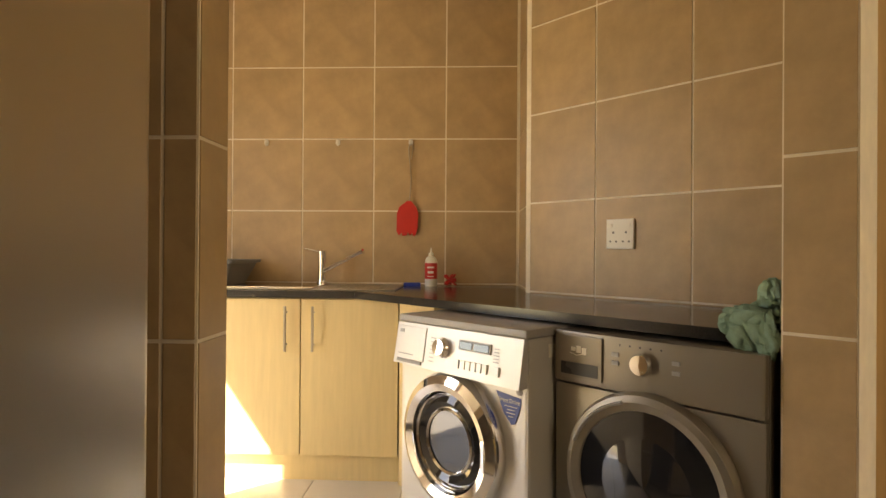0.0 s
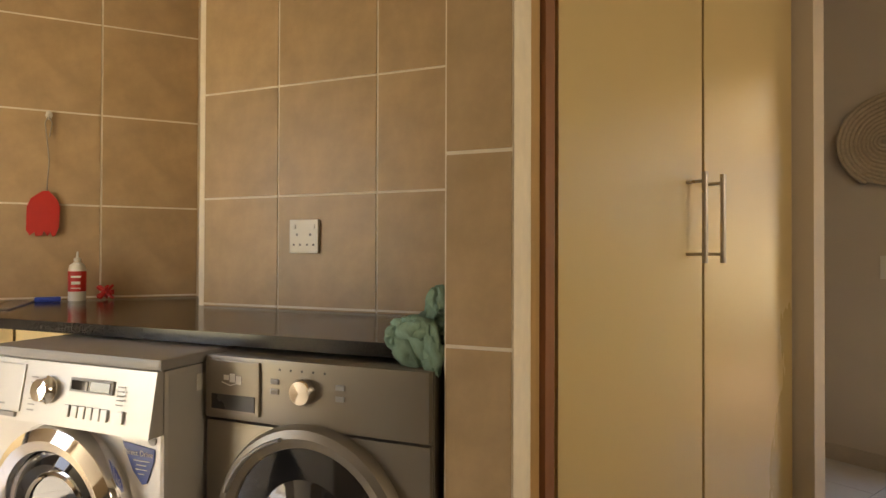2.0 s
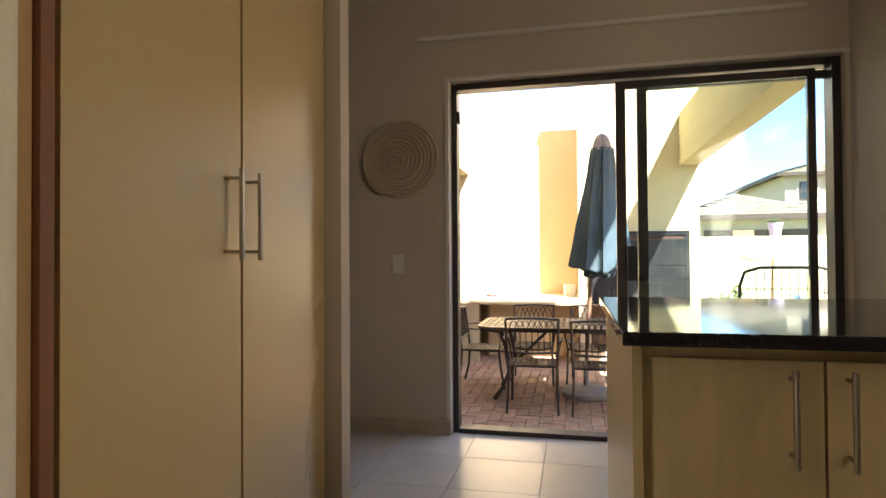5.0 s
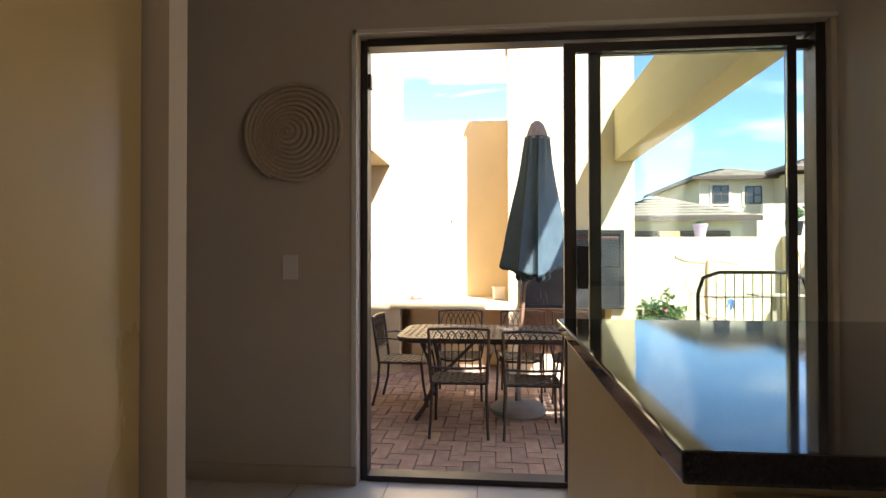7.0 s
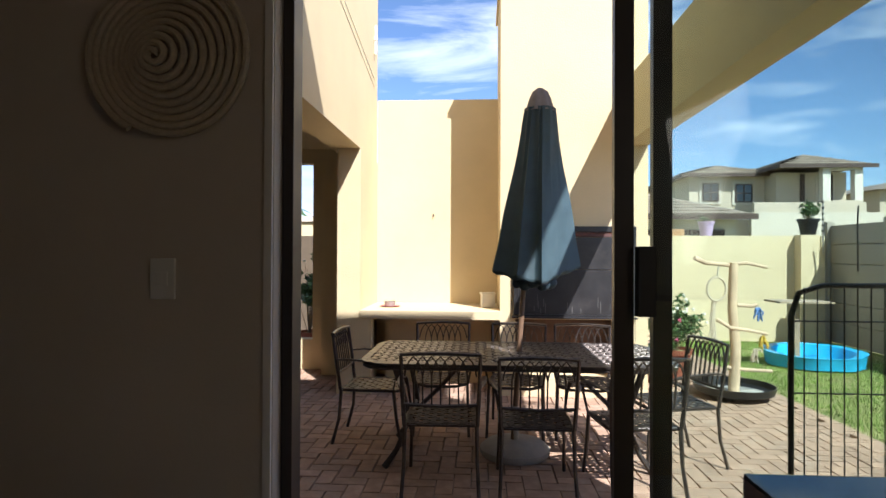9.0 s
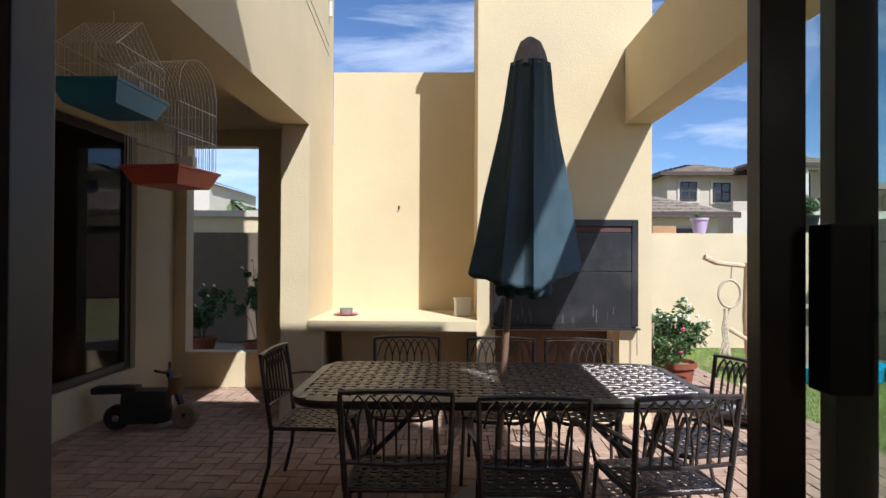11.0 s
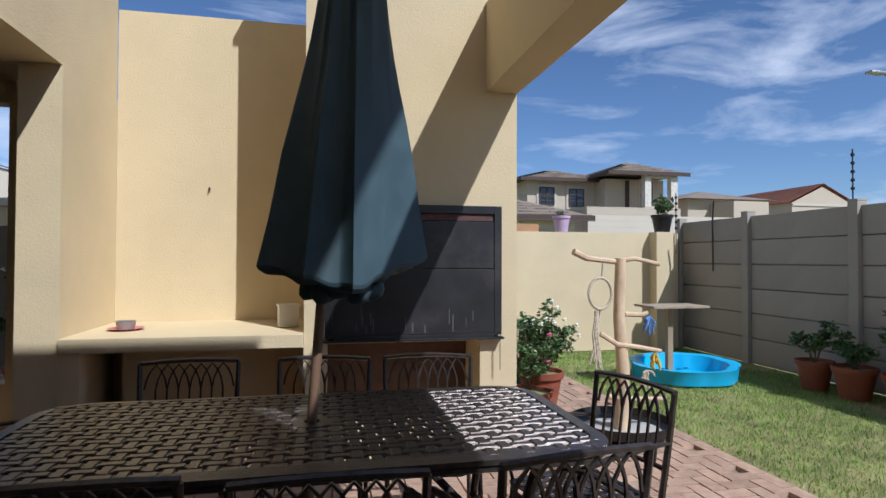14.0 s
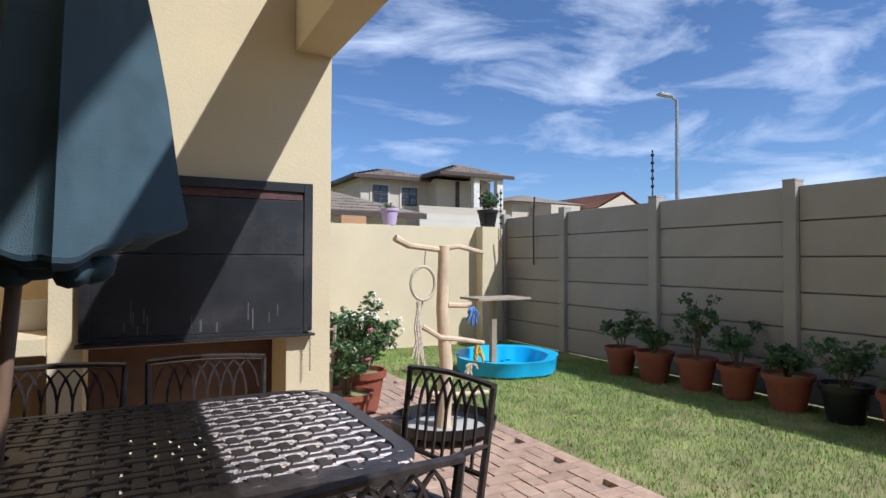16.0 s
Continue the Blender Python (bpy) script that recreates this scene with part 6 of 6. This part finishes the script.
v2 = np.stack([gx + lean[:, 0], gy + lean[:, 1], G - 0.012 + gh_], 1)
V = np.stack([v0, v1, v2], 1).reshape(-1, 3)
me = bpy.data.meshes.new("grass")
me.vertices.add(NB * 3)
me.vertices.foreach_set("co", V.astype(np.float32).ravel())
me.loops.add(NB * 3)
me.loops.foreach_set("vertex_index", np.arange(NB * 3, dtype=np.int32))
me.polygons.add(NB)
me.polygons.foreach_set("loop_start", np.arange(0, NB * 3, 3, dtype=np.int32))
me.update()
me.materials.append(GRASS)
tagged(new("grass", me), "short green lawn with dry straw-coloured patches", "grass", kind="stuff")

# ---- wall tiles ----
T, GAP = 0.403, 0.008
ZR = [0.104 + T * k for k in range(-1, 7)]


def tile_rect(parent_name, u0, u1, joints, m, face="x", zlow=0.0, zhigh=CEIL - 0.01):
    parent = bpy.data.objects[parent_name]
    us = [u0] + [j for j in sorted(joints) if u0 + 0.01 < j < u1 - 0.01] + [u1]
    for a, b in zip(us, us[1:]):
        for z in ZR:
            lo, hi = max(z, zlow), min(z + T, zhigh)
            if hi - lo < 0.02 or b - a < 0.012:
                continue
            dims = (0.003, round(b - a - GAP, 4), round(hi - lo - GAP, 4)) if face == "x" else (round(b - a - GAP, 4), 0.003, round(hi - lo - GAP, 4))
            key = (dims, "tile")
            if key not in shared:
                q = box(-dims[0] / 2, dims[0] / 2, -dims[1] / 2, dims[1] / 2, -dims[2] / 2, dims[2] / 2, 0.0008)
                me = bpy.data.meshes.new("wall_tile")
                q.to_mesh(me)
                q.free()
                me.materials.append(WALL_TILE)
                shared[key] = me
            ob = new("wall_tile", shared[key])
            ob.parent = parent
            yield ob, (a + b) / 2, (lo + hi) / 2, (b - a)


for ob, u, z, wd in tile_rect("laundry_wall_sink", -2.6, -0.006, [-T * k for k in range(1, 7)], L):
    ob.matrix_basis = pose(-0.0065, u, z)
for ob, u, z, wd in tile_rect("laundry_wall_return", 0.0, 0.535, [T], L, "y"):
    ob.matrix_basis = pose(u, 0.0065, z)
for ob, u, z, wd in tile_rect("laundry_wall_diagonal", 0.004, 1.236, [0.35, 0.755, 1.16], D, "y"):
    ob.matrix_basis = pose(u, 0.0065, z)
for ob, u, z, wd in tile_rect("laundry_pillar", 1.240, 1.388, [], D, "y"):
    ob.matrix_basis = pose(u, -0.6165, z)
for ob, u, z, wd in tile_rect("laundry_pillar", -0.612, 0.0, [-0.21], D, "x"):
    ob.matrix_basis = pose(1.2385, u, z)
for ob, u, z, wd in tile_rect("laundry_wall_entry", 1.955, 2.090, [], L, "y"):
    ob.matrix_basis = pose(u, -0.8065, z)
for ob, u, z, wd in tile_rect("laundry_wall_entry", -2.6, -0.808, [-0.88, -1.283, -1.686, -2.09], L, "x"):
    ob.matrix_basis = pose(2.0915, u, z)

# ---- floor tiles ----
TS = 0.43


def add_floor(parent, m, xs, ys, keep):
    dims = (TS - 0.004, TS - 0.004, 0.008)
    q = box(-dims[0] / 2, dims[0] / 2, -dims[1] / 2, dims[1] / 2, -0.004, 0.004, 0.001)
    me = bpy.data.meshes.new("floor_tile")
    q.to_mesh(me)
    q.free()
    me.materials.append(FLOOR_TILE)
    for i in xs:
        for j in ys:
            c = m @ Vector(((i + 0.5) * TS, (j + 0.5) * TS, 0))
            if keep(c):
                ob = new("floor_tile", me)
                ob.parent = parent
                ob.matrix_basis = m @ pose((i + 0.5) * TS, (j + 0.5) * TS, -0.004)


add_floor(floor, pose(-0.112, 3.565, 0, 0, 0, 0), range(-7, 5), range(-14, 1), lambda c: c.x < 2.1 and c.y < 4.0 and c.x > -3.2 and (c.y > 2.6 or (L.inverted() @ c).x > 1.9))
add_floor(floor, L @ pose(2.0 - 7 * TS, -0.14, 0, 0, 0, 0), range(3, 7), range(-6, 3), lambda c: True)

# ---- brick paving ----
BW, BH = 0.222, 0.109


def brick_spots():
    # herringbone: pairs of bricks at right angles
    s = BH
    for i in range(-60, 90):
        for j in range(-60, 120):
            k = (i - j) % 4
            x, y = i * s, j * s
            if k == 0:
                yield (x + s, y + s / 2, 0)
            elif k == 3:
                yield (x + s / 2, y + s, 90)


near, far_b = [], []
for x, y, a in brick_spots():
    X2, Y2 = x - 2.0, y + 4.0
    if -2.95 < X2 < 3.32 and 4.36 < Y2 < 12.15:
        if -0.5 < X2 < 1.9 and Y2 < 6.0 and len(near) < 300:
            near.append((X2, Y2, a))
        else:
            far_b.append((X2, Y2, a))
bb = box(-BH + 0.003, BH - 0.003, -BH / 2 + 0.003, BH / 2 - 0.003, -0.03, 0.0, 0.003)
bme = bpy.data.meshes.new("brick")
bb.to_mesh(bme)
bb.free()
bme.materials.append(BRICK)
rb = random.Random(8)
for X2, Y2, a in near:
    ob = new("brick", bme)
    ob.parent = paving
    ob.matrix_basis = pose(X2, Y2, G - rb.uniform(0, 0.004), rb.uniform(-0.5, 0.5), rb.uniform(-0.5, 0.5), a)
vv, ff = [], []
for X2, Y2, a in far_b:
    lx, ly = (BH - 0.003, BH / 2 - 0.003) if a == 0 else (BH / 2 - 0.003, BH - 0.003)
    z1 = G - rb.uniform(0, 0.004)
    b0 = len(vv)
    for sx, sy in ((-1, -1), (1, -1), (1, 1), (-1, 1)):
        vv.append((X2 + sx * lx, Y2 + sy * ly, G - 0.03))
    for sx, sy in ((-1, -1), (1, -1), (1, 1), (-1, 1)):
        vv.append((X2 + sx * (lx - 0.003), Y2 + sy * (ly - 0.003), z1 + rb.uniform(-0.0008, 0.0008)))
    ff += [(b0 + 4, b0 + 5, b0 + 6, b0 + 7)] + [(b0 + k, b0 + (k + 1) % 4, b0 + 4 + (k + 1) % 4, b0 + 4 + k) for k in range(4)]
me = bpy.data.meshes.new("brick_field")
me.from_pydata(vv, [], ff)
me.materials.append(BRICK_ALL)
fb = new("brick_field", me)
fb.parent = paving
tagged(fb, "herringbone clay pavers", kind="stuff")
for k in range(38):
    ob = new("brick", bme)
    ob.parent = paving
    ob.matrix_basis = pose(3.385, 4.45 + 0.222 * k, G, 0, 0, 90)
rb = random.Random(4)
lf = bmesh.new()
for k in range(70):
    x, y = rb.uniform(-0.6, 2.4), rb.uniform(4.5, 7.6)
    a = rb.uniform(0, 6.28)
    s = rb.uniform(0.006, 0.016)
    lf.faces.new([lf.verts.new((x + s * math.cos(a + q) * (1 if i % 2 == 0 else 0.5), y + s * math.sin(a + q), G + 0.004 + 0.003 * (i % 2))) for i, q in enumerate((0, 1.5, 3.1, 4.7))])
tagged(link("fallen_petals", lf, mat("dry_leaf", (0.45, 0.36, 0.24), 0.9, vary=0.3)), "small pale dry leaves scattered on the paving", "leaf litter", kind="stuff")

# ---- kitchen fill lamp and laundry doorway light ----
# Added lamps: kitchen fill on a windowless wall, extra light in the laundry doorway.
for nm, m, sx, sy, en, col in (("kitchen_window_light", look((1.90, 1.72, 1.6), (-0.5, 2.1, 1.25)), 1.0, 1.1, 2.3, (1.0, 0.86, 0.66)), ("laundry_door_light", L @ pose(1.45, -2.27, 1.1, 90, 0, 0), 0.6, 1.9, 1.1, (1.0, 0.88, 0.70))):
    ld = bpy.data.lights.new(nm, "AREA")
    ld.shape = "RECTANGLE"
    ld.size, ld.size_y, ld.energy, ld.color = sx, sy, en, col
    lo = new(nm, ld)
    lo.matrix_basis = m
